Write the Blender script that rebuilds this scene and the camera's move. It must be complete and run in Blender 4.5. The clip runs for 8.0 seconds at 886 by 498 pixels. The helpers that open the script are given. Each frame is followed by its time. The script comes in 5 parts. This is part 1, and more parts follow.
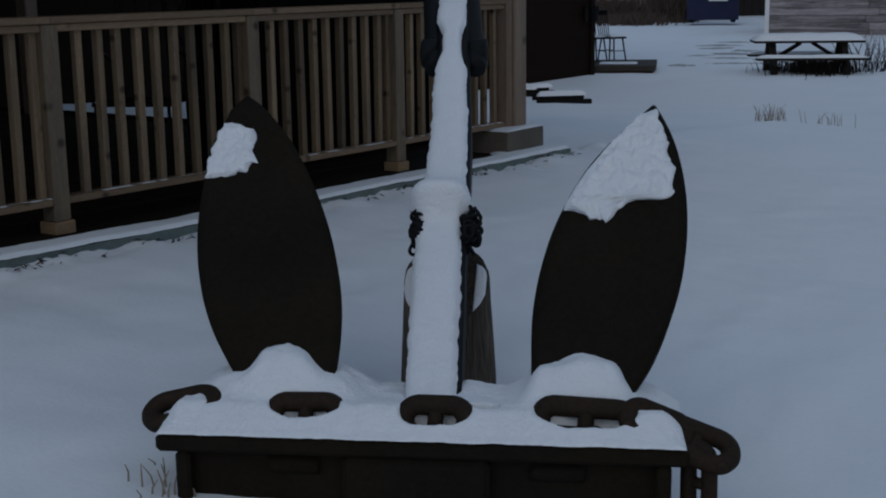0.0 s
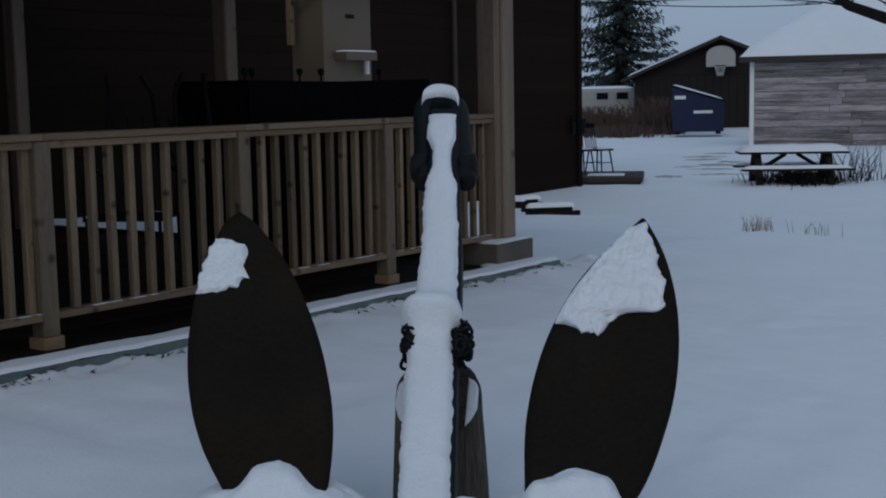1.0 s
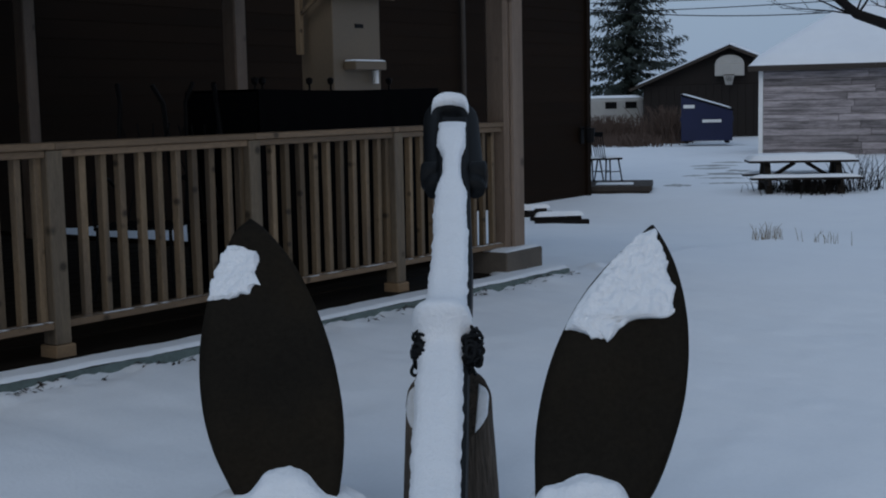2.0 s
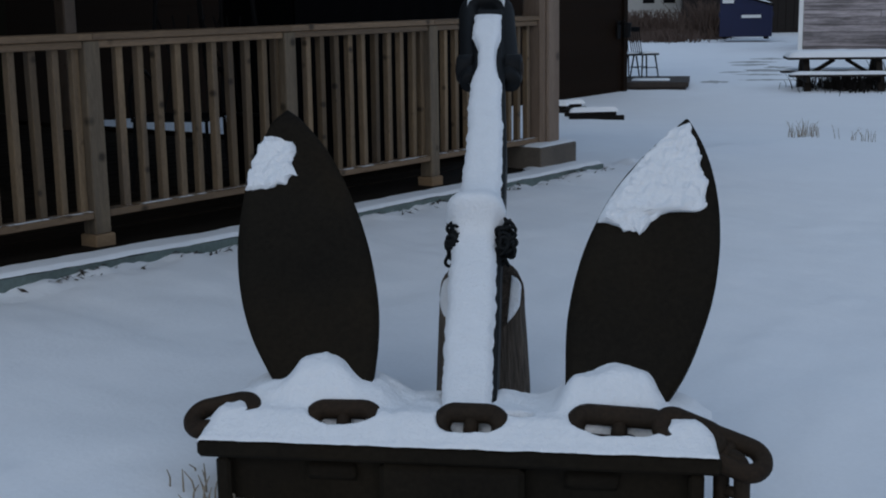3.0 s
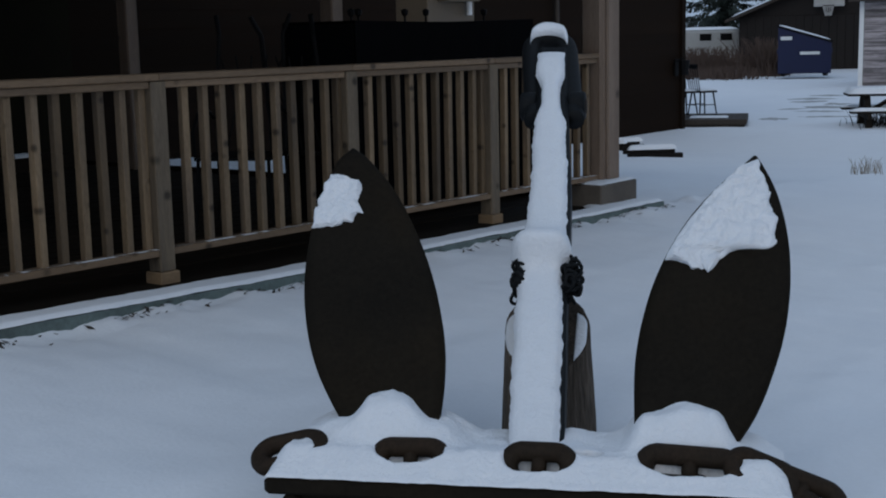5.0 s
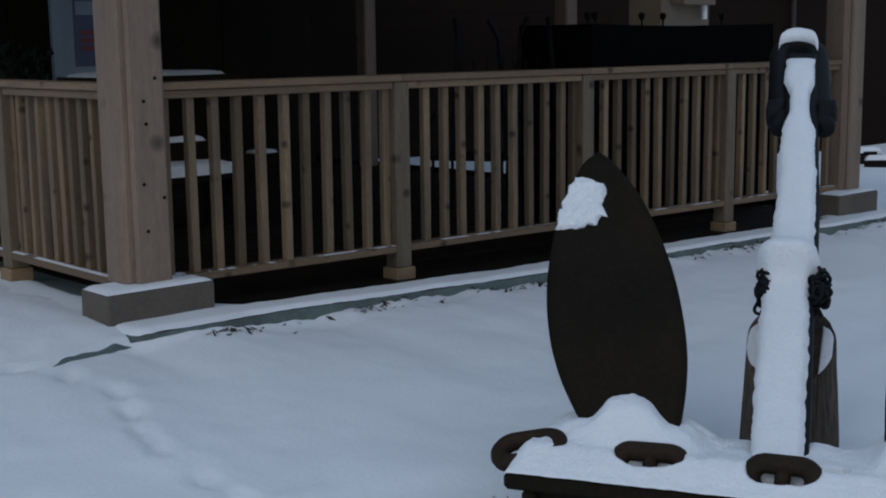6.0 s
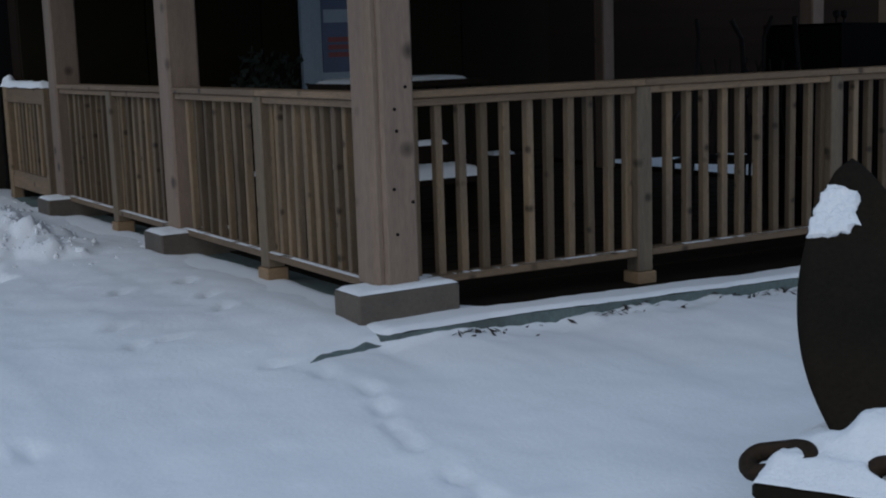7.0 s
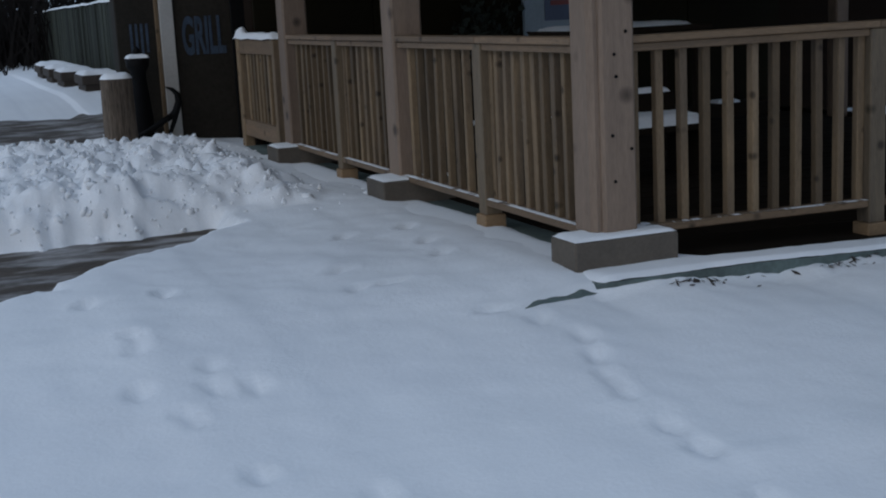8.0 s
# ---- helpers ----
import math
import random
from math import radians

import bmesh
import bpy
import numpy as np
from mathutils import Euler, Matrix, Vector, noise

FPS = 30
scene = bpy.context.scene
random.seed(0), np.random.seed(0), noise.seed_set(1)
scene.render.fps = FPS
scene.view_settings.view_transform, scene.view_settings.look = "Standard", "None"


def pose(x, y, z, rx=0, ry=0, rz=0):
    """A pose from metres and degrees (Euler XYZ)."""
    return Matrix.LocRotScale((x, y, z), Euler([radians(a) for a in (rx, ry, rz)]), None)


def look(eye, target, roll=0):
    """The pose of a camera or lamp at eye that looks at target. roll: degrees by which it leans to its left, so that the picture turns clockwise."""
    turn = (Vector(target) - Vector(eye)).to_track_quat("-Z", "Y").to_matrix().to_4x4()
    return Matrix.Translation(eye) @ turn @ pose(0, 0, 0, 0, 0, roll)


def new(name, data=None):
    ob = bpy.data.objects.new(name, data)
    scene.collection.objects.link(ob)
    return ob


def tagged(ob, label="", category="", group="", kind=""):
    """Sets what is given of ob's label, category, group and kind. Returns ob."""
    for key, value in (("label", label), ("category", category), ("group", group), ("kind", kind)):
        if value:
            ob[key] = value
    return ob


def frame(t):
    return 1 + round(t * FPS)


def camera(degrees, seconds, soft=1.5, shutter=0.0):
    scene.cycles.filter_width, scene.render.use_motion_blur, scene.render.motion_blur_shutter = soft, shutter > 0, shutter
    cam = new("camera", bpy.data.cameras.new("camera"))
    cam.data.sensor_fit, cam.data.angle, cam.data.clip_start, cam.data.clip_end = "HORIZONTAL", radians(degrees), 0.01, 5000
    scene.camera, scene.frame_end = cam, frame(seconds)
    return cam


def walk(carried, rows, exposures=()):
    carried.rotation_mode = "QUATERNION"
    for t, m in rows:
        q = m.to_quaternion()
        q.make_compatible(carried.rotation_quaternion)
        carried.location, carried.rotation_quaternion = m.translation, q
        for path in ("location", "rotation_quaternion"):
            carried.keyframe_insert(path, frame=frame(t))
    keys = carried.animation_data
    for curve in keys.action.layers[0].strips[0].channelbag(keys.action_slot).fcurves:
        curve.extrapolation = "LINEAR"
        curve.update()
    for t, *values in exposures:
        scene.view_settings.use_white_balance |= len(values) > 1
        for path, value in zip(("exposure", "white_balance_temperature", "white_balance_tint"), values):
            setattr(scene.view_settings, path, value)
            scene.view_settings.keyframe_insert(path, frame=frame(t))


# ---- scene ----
cam = camera(38.0, 8.0, soft=2.0)
PATH = [
    (0, look((-2.061, -4.729, 1.166), (-0.445, -3.625, 0.752), -0.8)),
    (0.5, look((-2.062, -4.725, 1.175), (-0.425, -3.619, 0.863), -0.9)),
    (1, look((-2.061, -4.725, 1.174), (-0.412, -3.621, 0.93), -1.1)),
    (1.5, look((-2.073, -4.733, 1.178), (-0.419, -3.622, 1.001), -1.0)),
    (2, look((-2.078, -4.731, 1.168), (-0.435, -3.615, 0.939), -1.2)),
    (2.2, look((-2.088, -4.732, 1.161), (-0.489, -3.58, 0.823), -1.4)),
    (3.3, look((-2.121, -4.758, 1.165), (-0.529, -3.612, 0.776), -0.9)),
    (3.5, look((-2.118, -4.756, 1.166), (-0.523, -3.607, 0.794), -0.9)),
    (4, look((-2.109, -4.756, 1.168), (-0.515, -3.599, 0.818), -1.1)),
    (4.2, look((-2.113, -4.755, 1.165), (-0.519, -3.597, 0.819), -1.2)),
    (5.3, look((-2.146, -4.718, 1.161), (-0.653, -3.427, 0.838), -1.6)),
    (5.5, look((-2.16, -4.715, 1.166), (-0.722, -3.364, 0.845), -1.8)),
    (6, look((-2.213, -4.695, 1.167), (-0.891, -3.229, 0.849), -0.8)),
    (6.5, look((-2.282, -4.668, 1.193), (-1.068, -3.113, 0.868), -0.8)),
    (7, look((-2.292, -4.721, 1.202), (-1.255, -3.039, 0.89), -1.9)),
    (7.5, look((-2.298, -4.696, 1.178), (-1.454, -2.914, 0.846), -2.3)),
    (8, look((-2.277, -4.725, 1.181), (-1.553, -2.899, 0.809), -2.9)),
]
walk(cam, PATH, [(0.0, -0.80), (0.5, -0.54), (1.5, -0.46), (2.0, -0.36), (2.2, -0.32), (3.3, -0.25), (4.2, -0.25), (5.5, -0.27), (6.0, -0.20), (6.5, -0.12), (7.5, -0.10), (8.0, -0.17)])

# world: an even, overcast winter evening
world = bpy.data.worlds.new("overcast")
scene.world = world
world.use_nodes = True
wn = world.node_tree.nodes
wl = world.node_tree.links
sky = wn.new("ShaderNodeTexSky")
sky.sky_type, sky.sun_disc = "NISHITA", False
sky.sun_elevation, sky.sun_rotation = radians(14), radians(205)
sky.air_density, sky.dust_density, sky.ozone_density = 1.0, 3.0, 2.0
cloud = wn.new("ShaderNodeMix")
cloud.data_type = "RGBA"
cloud.inputs[0].default_value = 0.82
cloud.inputs[7].default_value = (3.85, 5.2, 7.25, 1)
wl.new(sky.outputs[0], cloud.inputs[6])
wl.new(cloud.outputs[2], wn["Background"].inputs[0])
wn["Background"].inputs[1].default_value = 0.098

sun = new("sun", bpy.data.lights.new("sun", "SUN"))
sun.data.energy, sun.data.angle, sun.data.color = 0.55, radians(40), (0.96, 0.96, 0.93)
sun.matrix_world = look((-13, -3, 10), (0, 0, 0))


# ---- materials ----
def mat(name, base, rough=0.7, vary=0.25, scale=6.0, grain=40.0, stretch=(1, 1, 1), bump=0.2, metal=0.0,
        tint=None, tint_amount=0.5, tint_scale=1.2, per_piece=0.0, dist=0.01, spec=0.4, knots=0.0):
    """Two scales of noise vary colour and relief; tint is a second colour in broad blotches; per_piece varies each object."""
    m = bpy.data.materials.new(name)
    m.use_nodes = True
    n, l = m.node_tree.nodes, m.node_tree.links
    b = n["Principled BSDF"]
    b.inputs["Metallic"].default_value = metal
    b.inputs["Specular IOR Level"].default_value = spec
    tc = n.new("ShaderNodeTexCoord")
    mp = n.new("ShaderNodeMapping")
    mp.inputs["Scale"].default_value = stretch
    l.new(tc.outputs["Object"], mp.inputs["Vector"])
    oi = n.new("ShaderNodeObjectInfo")
    shift = n.new("ShaderNodeVectorMath")
    shift.operation = "ADD"
    mul = n.new("ShaderNodeMath")
    mul.operation = "MULTIPLY"
    mul.inputs[1].default_value = 37.0
    l.new(oi.outputs["Random"], mul.inputs[0])
    l.new(mp.outputs[0], shift.inputs[0])
    l.new(mul.outputs[0], shift.inputs[1])

    def tex(s, detail=6.0, roughness=0.6):
        t = n.new("ShaderNodeTexNoise")
        t.inputs["Scale"].default_value, t.inputs["Detail"].default_value, t.inputs["Roughness"].default_value = s, detail, roughness
        l.new(shift.outputs[0], t.inputs["Vector"])
        return t

    broad, fine = tex(scale), tex(grain)
    mixv = n.new("ShaderNodeMath")
    mixv.operation = "MULTIPLY_ADD"
    mixv.inputs[1].default_value, mixv.inputs[2].default_value = 0.55, 0.0
    l.new(fine.outputs[0], mixv.inputs[0])
    addb = n.new("ShaderNodeMath")
    addb.operation = "MULTIPLY_ADD"
    addb.inputs[1].default_value = 0.45
    l.new(broad.outputs[0], addb.inputs[0])
    l.new(mixv.outputs[0], addb.inputs[2])
    ramp = n.new("ShaderNodeMapRange")
    ramp.inputs["From Min"].default_value, ramp.inputs["From Max"].default_value = 0.3, 0.7
    ramp.inputs["To Min"].default_value, ramp.inputs["To Max"].default_value = 1 - vary, 1 + vary
    l.new(addb.outputs[0], ramp.inputs["Value"])
    val = ramp.outputs[0]
    if per_piece:
        pp = n.new("ShaderNodeMapRange")
        pp.inputs["To Min"].default_value, pp.inputs["To Max"].default_value = 1 - per_piece, 1 + per_piece
        l.new(oi.outputs["Random"], pp.inputs["Value"])
        mm = n.new("ShaderNodeMath")
        mm.operation = "MULTIPLY"
        l.new(val, mm.inputs[0])
        l.new(pp.outputs[0], mm.inputs[1])
        val = mm.outputs[0]
    col = n.new("ShaderNodeVectorMath")
    col.operation = "SCALE"
    col.inputs[0].default_value = base
    if tint:
        tn = tex(tint_scale, 4.0, 0.55)
        tr = n.new("ShaderNodeMapRange")
        tr.inputs["From Min"].default_value, tr.inputs["From Max"].default_value = 0.45, 0.65
        tr.inputs["To Max"].default_value = tint_amount
        l.new(tn.outputs[0], tr.inputs["Value"])
        tm = n.new("ShaderNodeMix")
        tm.data_type = "RGBA"
        tm.inputs[6].default_value, tm.inputs[7].default_value = (*base, 1), (*tint, 1)
        l.new(tr.outputs[0], tm.inputs[0])
        l.new(tm.outputs[2], col.inputs[0])
    if knots:
        cell = n.new("ShaderNodeTexVoronoi")
        cell.inputs["Scale"].default_value = knots
        warp = n.new("ShaderNodeVectorMath")
        warp.operation = "ADD"
        l.new(tc.outputs["Object"], warp.inputs[0])
        l.new(mul.outputs[0], warp.inputs[1])
        l.new(warp.outputs[0], cell.inputs["Vector"])
        kr = n.new("ShaderNodeMapRange")
        kr.inputs["From Min"].default_value, kr.inputs["From Max"].default_value = 0.08, 0.21
        kr.inputs["To Min"].default_value = 0.30
        l.new(cell.outputs["Distance"], kr.inputs["Value"])
        km = n.new("ShaderNodeMath")
        km.operation = "MULTIPLY"
        l.new(val, km.inputs[0])
        l.new(kr.outputs[0], km.inputs[1])
        val = km.outputs[0]
    l.new(val, col.inputs["Scale"])
    l.new(col.outputs[0], b.inputs["Base Color"])
    rr = n.new("ShaderNodeMapRange")
    rr.inputs["To Min"].default_value, rr.inputs["To Max"].default_value = max(rough - 0.12, 0.03), min(rough + 0.12, 1)
    l.new(broad.outputs[0], rr.inputs["Value"])
    l.new(rr.outputs[0], b.inputs["Roughness"])
    bp = n.new("ShaderNodeBump")
    bp.inputs["Strength"].default_value, bp.inputs["Distance"].default_value = bump, dist
    l.new(addb.outputs[0], bp.inputs["Height"])
    l.new(bp.outputs[0], b.inputs["Normal"])
    return m


SNOW = mat("snow", (0.80, 0.82, 0.85), 0.75, 0.035, 3.0, 55.0, bump=0.35, dist=0.012, spec=0.25, tint=(0.76, 0.78, 0.82), tint_scale=0.7)
SNOW_LUMPY = mat("snow_lumpy", (0.80, 0.82, 0.85), 0.75, 0.04, 18.0, 90.0, bump=0.6, dist=0.02, spec=0.25)
CEDAR = mat("cedar", (0.156, 0.108, 0.064), 0.65, 0.38, 5.0, 30.0, (9, 9, 0.9), 0.25, tint=(0.088, 0.066, 0.048), tint_scale=0.9, tint_amount=0.7, per_piece=0.42, dist=0.004, spec=0.2, knots=7.0)
CEDAR_GREY = mat("weathered_cedar", (0.142, 0.108, 0.073), 0.65, 0.34, 5.0, 30.0, (9, 9, 0.9), 0.25, tint=(0.088, 0.070, 0.053), tint_scale=0.9, tint_amount=0.7, per_piece=0.10, dist=0.004, spec=0.2, knots=7.0)
CEDAR_X = mat("cedar_rail", (0.175, 0.116, 0.070), 0.65, 0.38, 5.0, 30.0, (0.9, 9, 9), 0.25, tint=(0.10, 0.075, 0.055), tint_scale=0.9, per_piece=0.2, dist=0.004, spec=0.25, knots=7.0)
CEDAR_Y = mat("cedar_side_rail", (0.172, 0.115, 0.072), 0.65, 0.38, 5.0, 30.0, (9, 0.9, 9), 0.25, tint=(0.10, 0.075, 0.055), tint_scale=0.9, per_piece=0.2, dist=0.004, spec=0.25, knots=7.0)
POSTWOOD = mat("cedar_post", (0.205, 0.148, 0.110), 0.65, 0.26, 4.0, 26.0, (7, 7, 0.7), 0.25, tint=(0.14, 0.10, 0.072), tint_scale=0.8, per_piece=0.12, dist=0.004, spec=0.25, knots=4.5)
FOOT = mat("footing_wood", (0.205, 0.132, 0.072), 0.7, 0.25, 6.0, 40.0, (1, 1, 6), 0.25, per_piece=0.2, dist=0.004)
CONCRETE = mat("concrete", (0.108, 0.089, 0.071), 0.85, 0.22, 5.0, 60.0, bump=0.35, dist=0.006, tint=(0.062, 0.054, 0.046), tint_scale=3.0)
SLAB = mat("slab_concrete", (0.115, 0.150, 0.142), 0.85, 0.3, 4.0, 45.0, bump=0.5, dist=0.012, tint=(0.055, 0.062, 0.058), tint_scale=2.5)
IRON = mat("painted_iron", (0.0120, 0.0098, 0.0070), 0.70, 0.4, 3.0, 70.0, bump=0.35, dist=0.006, tint=(0.0170, 0.0122, 0.0070), tint_scale=2.2, spec=0.06)
IRON_DARK = mat("dark_iron", (0.009, 0.010, 0.011), 0.6, 0.3, 6.0, 60.0, bump=0.3, dist=0.004, spec=0.10)
RUST = mat("rusty_chain", (0.022, 0.015, 0.0095), 0.75, 0.45, 10.0, 90.0, bump=0.5, dist=0.005, tint=(0.030, 0.018, 0.0105), tint_scale=7.0, spec=0.15)
LOG = mat("weathered_log", (0.135, 0.105, 0.08), 0.85, 0.75, 4.0, 16.0, (8, 8, 0.7), 1.0, tint=(0.055, 0.042, 0.032), tint_amount=0.8, tint_scale=0.8, dist=0.02, spec=0.2)
# brown pushed towards black to hold the shade seen through the porch
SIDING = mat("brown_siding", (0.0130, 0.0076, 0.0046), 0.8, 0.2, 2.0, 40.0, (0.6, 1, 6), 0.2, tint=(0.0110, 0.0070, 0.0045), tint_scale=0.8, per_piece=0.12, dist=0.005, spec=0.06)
WESTWALL = mat("olive_wall", (0.030, 0.026, 0.021), 0.8, 0.3, 1.5, 30.0, bump=0.15, dist=0.004, tint=(0.022, 0.020, 0.017), spec=0.1)
FENCE = mat("fence_boards", (0.030, 0.034, 0.027), 0.85, 0.4, 3.0, 30.0, (6, 6, 0.7), 0.3, per_piece=0.45, dist=0.006, spec=0.15)
# olive wall, deck and ceiling tones are blackened with the porch's inner shade
GREENWALL = mat("shaded_olive_wall", (0.0125, 0.0105, 0.0055), 0.8, 0.2, 1.5, 30.0, bump=0.15, dist=0.004, tint=(0.0075, 0.0068, 0.0055), spec=0.06)
DECK = mat("shaded_deck_boards", (0.015, 0.0105, 0.0070), 0.75, 0.3, 4.0, 30.0, (0.8, 8, 8), 0.3, per_piece=0.2, dist=0.004, spec=0.08)
CEIL = mat("shaded_porch_ceiling", (0.013, 0.009, 0.0065), 0.8, 0.2, 4.0, 30.0, (0.8, 8, 8), 0.2, dist=0.004, spec=0.08)
GREYWOOD = mat("weathered_grey_boards", (0.30, 0.265, 0.27), 0.85, 0.7, 2.0, 12.0, (0.5, 6, 7), 0.5, tint=(0.10, 0.088, 0.088), tint_amount=0.85, tint_scale=1.3, per_piece=0.30, dist=0.01)
DARKWOOD = mat("dark_table_boards", (0.022, 0.018, 0.015), 0.85, 0.35, 4.0, 24.0, (0.8, 6, 6), 0.3, per_piece=0.25, dist=0.006, spec=0.1)
TWIG = mat("black_bark", (0.014, 0.012, 0.011), 0.9, 0.35, 6.0, 30.0, (4, 4, 0.8), 0.6, dist=0.02, spec=0.1)
BARK = mat("bark", (0.045, 0.036, 0.03), 0.9, 0.35, 6.0, 30.0, (4, 4, 0.8), 0.6, dist=0.02)
NEEDLE = mat("spruce_needles", (0.021, 0.030, 0.024), 0.8, 0.4, 3.0, 30.0, bump=0.2)
BLUE = mat("blue_steel", (0.0055, 0.0095, 0.046), 0.45, 0.2, 3.0, 40.0, bump=0.1, dist=0.004)
BLACK = mat("black_cloth", (0.003, 0.003, 0.0035), 0.9, 0.3, 8.0, 60.0, bump=0.2, dist=0.004, spec=0.03)
BLACK_PAINT = mat("black_paint", (0.0055, 0.0055, 0.006), 0.6, 0.2, 8.0, 60.0, bump=0.15, dist=0.003, spec=0.1)
WHITE = mat("white_paint", (0.74, 0.74, 0.73), 0.5, 0.08, 4.0, 40.0, bump=0.08, dist=0.003)
PALEBLUE = mat("pale_blue_paint", (0.30, 0.38, 0.45), 0.5, 0.12, 3.0, 40.0, bump=0.1, dist=0.003)
POSTER = mat("poster_paper", (0.10, 0.13, 0.21), 0.6, 0.15, 4.0, 40.0, bump=0.05, dist=0.002)
REDPRINT = mat("red_print", (0.25, 0.07, 0.07), 0.6, 0.15, 4.0, 40.0, bump=0.05, dist=0.002)
BLUEPAINT = mat("blue_lettering", (0.040, 0.060, 0.092), 0.8, 0.6, 9.0, 40.0, bump=0.05, dist=0.002)
PALE = mat("dull_white_metal", (0.40, 0.39, 0.37), 0.5, 0.12, 4.0, 40.0, bump=0.08, dist=0.003)
DIRTY = mat("dirty_snow", (0.33, 0.325, 0.32), 0.7, 0.3, 2.0, 14.0, (1, 2, 1), bump=0.5, dist=0.02, tint=(0.55, 0.56, 0.57), tint_scale=1.5)
TANBOX = mat("tan_panel", (0.125, 0.092, 0.060), 0.6, 0.12, 3.0, 40.0, bump=0.1, dist=0.003)
DRYGRASS = mat("dry_grass", (0.26, 0.22, 0.17), 0.9, 0.3, 5.0, 30.0, bump=0.1)
BRUSH = mat("brush_twigs", (0.085, 0.055, 0.042), 0.9, 0.35, 5.0, 30.0, bump=0.1)
ASPHALT = mat("wet_asphalt", (0.072, 0.056, 0.044), 0.75, 0.55, 4.0, 22.0, (1.0, 2.2, 1.0), bump=0.6, dist=0.012, spec=0.2, tint=(0.36, 0.35, 0.35), tint_amount=0.75, tint_scale=2.6)
GARAGE = mat("garage_wood", (0.012, 0.0085, 0.007), 0.85, 0.25, 3.0, 30.0, (5, 5, 0.8), 0.2, dist=0.006)
BOAT = mat("green_canvas", (0.04, 0.07, 0.06), 0.7, 0.25, 3.0, 30.0, bump=0.2)


# ---- helpers of this scene ----
def mesh_of(name, bm, material, smooth=False):
    me = bpy.data.meshes.new(name)
    bm.normal_update()
    bm.to_mesh(me)
    bm.free()
    for m in material if isinstance(material, (list, tuple)) else [material]:
        me.materials.append(m)
    if smooth:
        me.polygons.foreach_set("use_smooth", [True] * len(me.polygons))
    return me


def part(name, bm, material, parent=None, label="", smooth=False):
    """Links a bmesh as one mesh object, under a thing or a part."""
    ob = new(name, bm if isinstance(bm, bpy.types.Mesh) else mesh_of(name, bm, material, smooth))
    if parent:
        ob.parent = parent
    return tagged(ob, label)


def empty(name, x=0, y=0, z=0, rz=0, label="", category="", group="", kind=""):
    ob = new(name)
    ob.matrix_world = pose(x, y, z, 0, 0, rz)
    return tagged(ob, label, category, group, kind)


def box(bm, x0, y0, z0, x1, y1, z1, bevel=0.0, m=None):
    """A box between two corners, with its edges broken."""
    made = bmesh.ops.create_cube(bm, size=1.0)["verts"]
    t = Matrix.Translation(((x0 + x1) / 2, (y0 + y1) / 2, (z0 + z1) / 2)) @ Matrix.Diagonal((x1 - x0, y1 - y0, z1 - z0, 1))
    bmesh.ops.transform(bm, matrix=(m @ t) if m else t, verts=made)
    if bevel:
        edges = {e for v in made for e in v.link_edges}
        bmesh.ops.bevel(bm, geom=list(edges), offset=bevel, segments=1, affect="EDGES")
    return bm


def boxed(x0, y0, z0, x1, y1, z1, bevel=0.004):
    return box(bmesh.new(), x0, y0, z0, x1, y1, z1, bevel)


def tube(bm, points, radii, sides=10, cap=True):
    """A round bar along points."""
    rings = []
    ref = None
    pts = [Vector(p) for p in points]
    if not isinstance(radii, (list, tuple)):
        radii = [radii] * len(pts)
    for i, p in enumerate(pts):
        d = (pts[min(i + 1, len(pts) - 1)] - pts[max(i - 1, 0)]).normalized()
        if ref is None:
            ref = d.orthogonal().normalized()
        ref = (ref - d * ref.dot(d)).normalized()
        side = d.cross(ref)
        rings.append([bm.verts.new(p + (ref * math.cos(a) + side * math.sin(a)) * radii[i]) for a in (2 * math.pi * k / sides for k in range(sides))])
    for a, b in zip(rings, rings[1:]):
        for k in range(sides):
            bm.faces.new((a[k], a[(k + 1) % sides], b[(k + 1) % sides], b[k]))
    if cap:
        bm.faces.new(rings[0][::-1])
        bm.faces.new(rings[-1])
    return bm


def ring_tube(bm, points, radius, sides=10):
    """A closed round bar through points."""
    pts = [Vector(p) for p in points]
    n = len(pts)
    mid = sum(pts, Vector()) / n
    normal = (pts[0] - mid).cross(pts[n // 4] - mid).normalized()
    rings = []
    for i, p in enumerate(pts):
        d = (pts[(i + 1) % n] - pts[i - 1]).normalized()
        side = d.cross(normal).normalized()
        rings.append([bm.verts.new(p + (normal * math.cos(a) + side * math.sin(a)) * radius) for a in (2 * math.pi * k / sides for k in range(sides))])
    for i in range(n):
        a, b = rings[i], rings[(i + 1) % n]
        for k in range(sides):
            bm.faces.new((a[k], a[(k + 1) % sides], b[(k + 1) % sides], b[k]))
    return bm


def link_points(length, width, n=20):
    """The middle line of a chain link in the xy plane, long along x."""
    r = width / 2
    half = length / 2 - r
    out = []
    for k in range(n):
        a = 2 * math.pi * k / n
        out.append(Vector((r * math.cos(a) + (half if math.cos(a) > 0 else -half), r * math.sin(a), 0)))
    return out


def interp(x, pairs):
    """A smooth run through a few (x, value) pairs."""
    if x <= pairs[0][0]:
        return pairs[0][1]
    for (a, va), (b, vb) in zip(pairs, pairs[1:]):
        if x <= b:
            s = (x - a) / (b - a)
            return va + (vb - va) * s
    return pairs[-1][1]


def smooth(a, b, x):
    s = min(max((x - a) / (b - a), 0), 1)
    return s * s * (3 - 2 * s)


def fbm(x, y, z=0.0, octaves=4):
    v, amp, total = 0.0, 1.0, 0.0
    p = Vector((x, y, z))
    for _ in range(octaves):
        v += noise.noise(p) * amp
        total += amp
        p, amp = p * 2.03, amp * 0.5
    return v / total


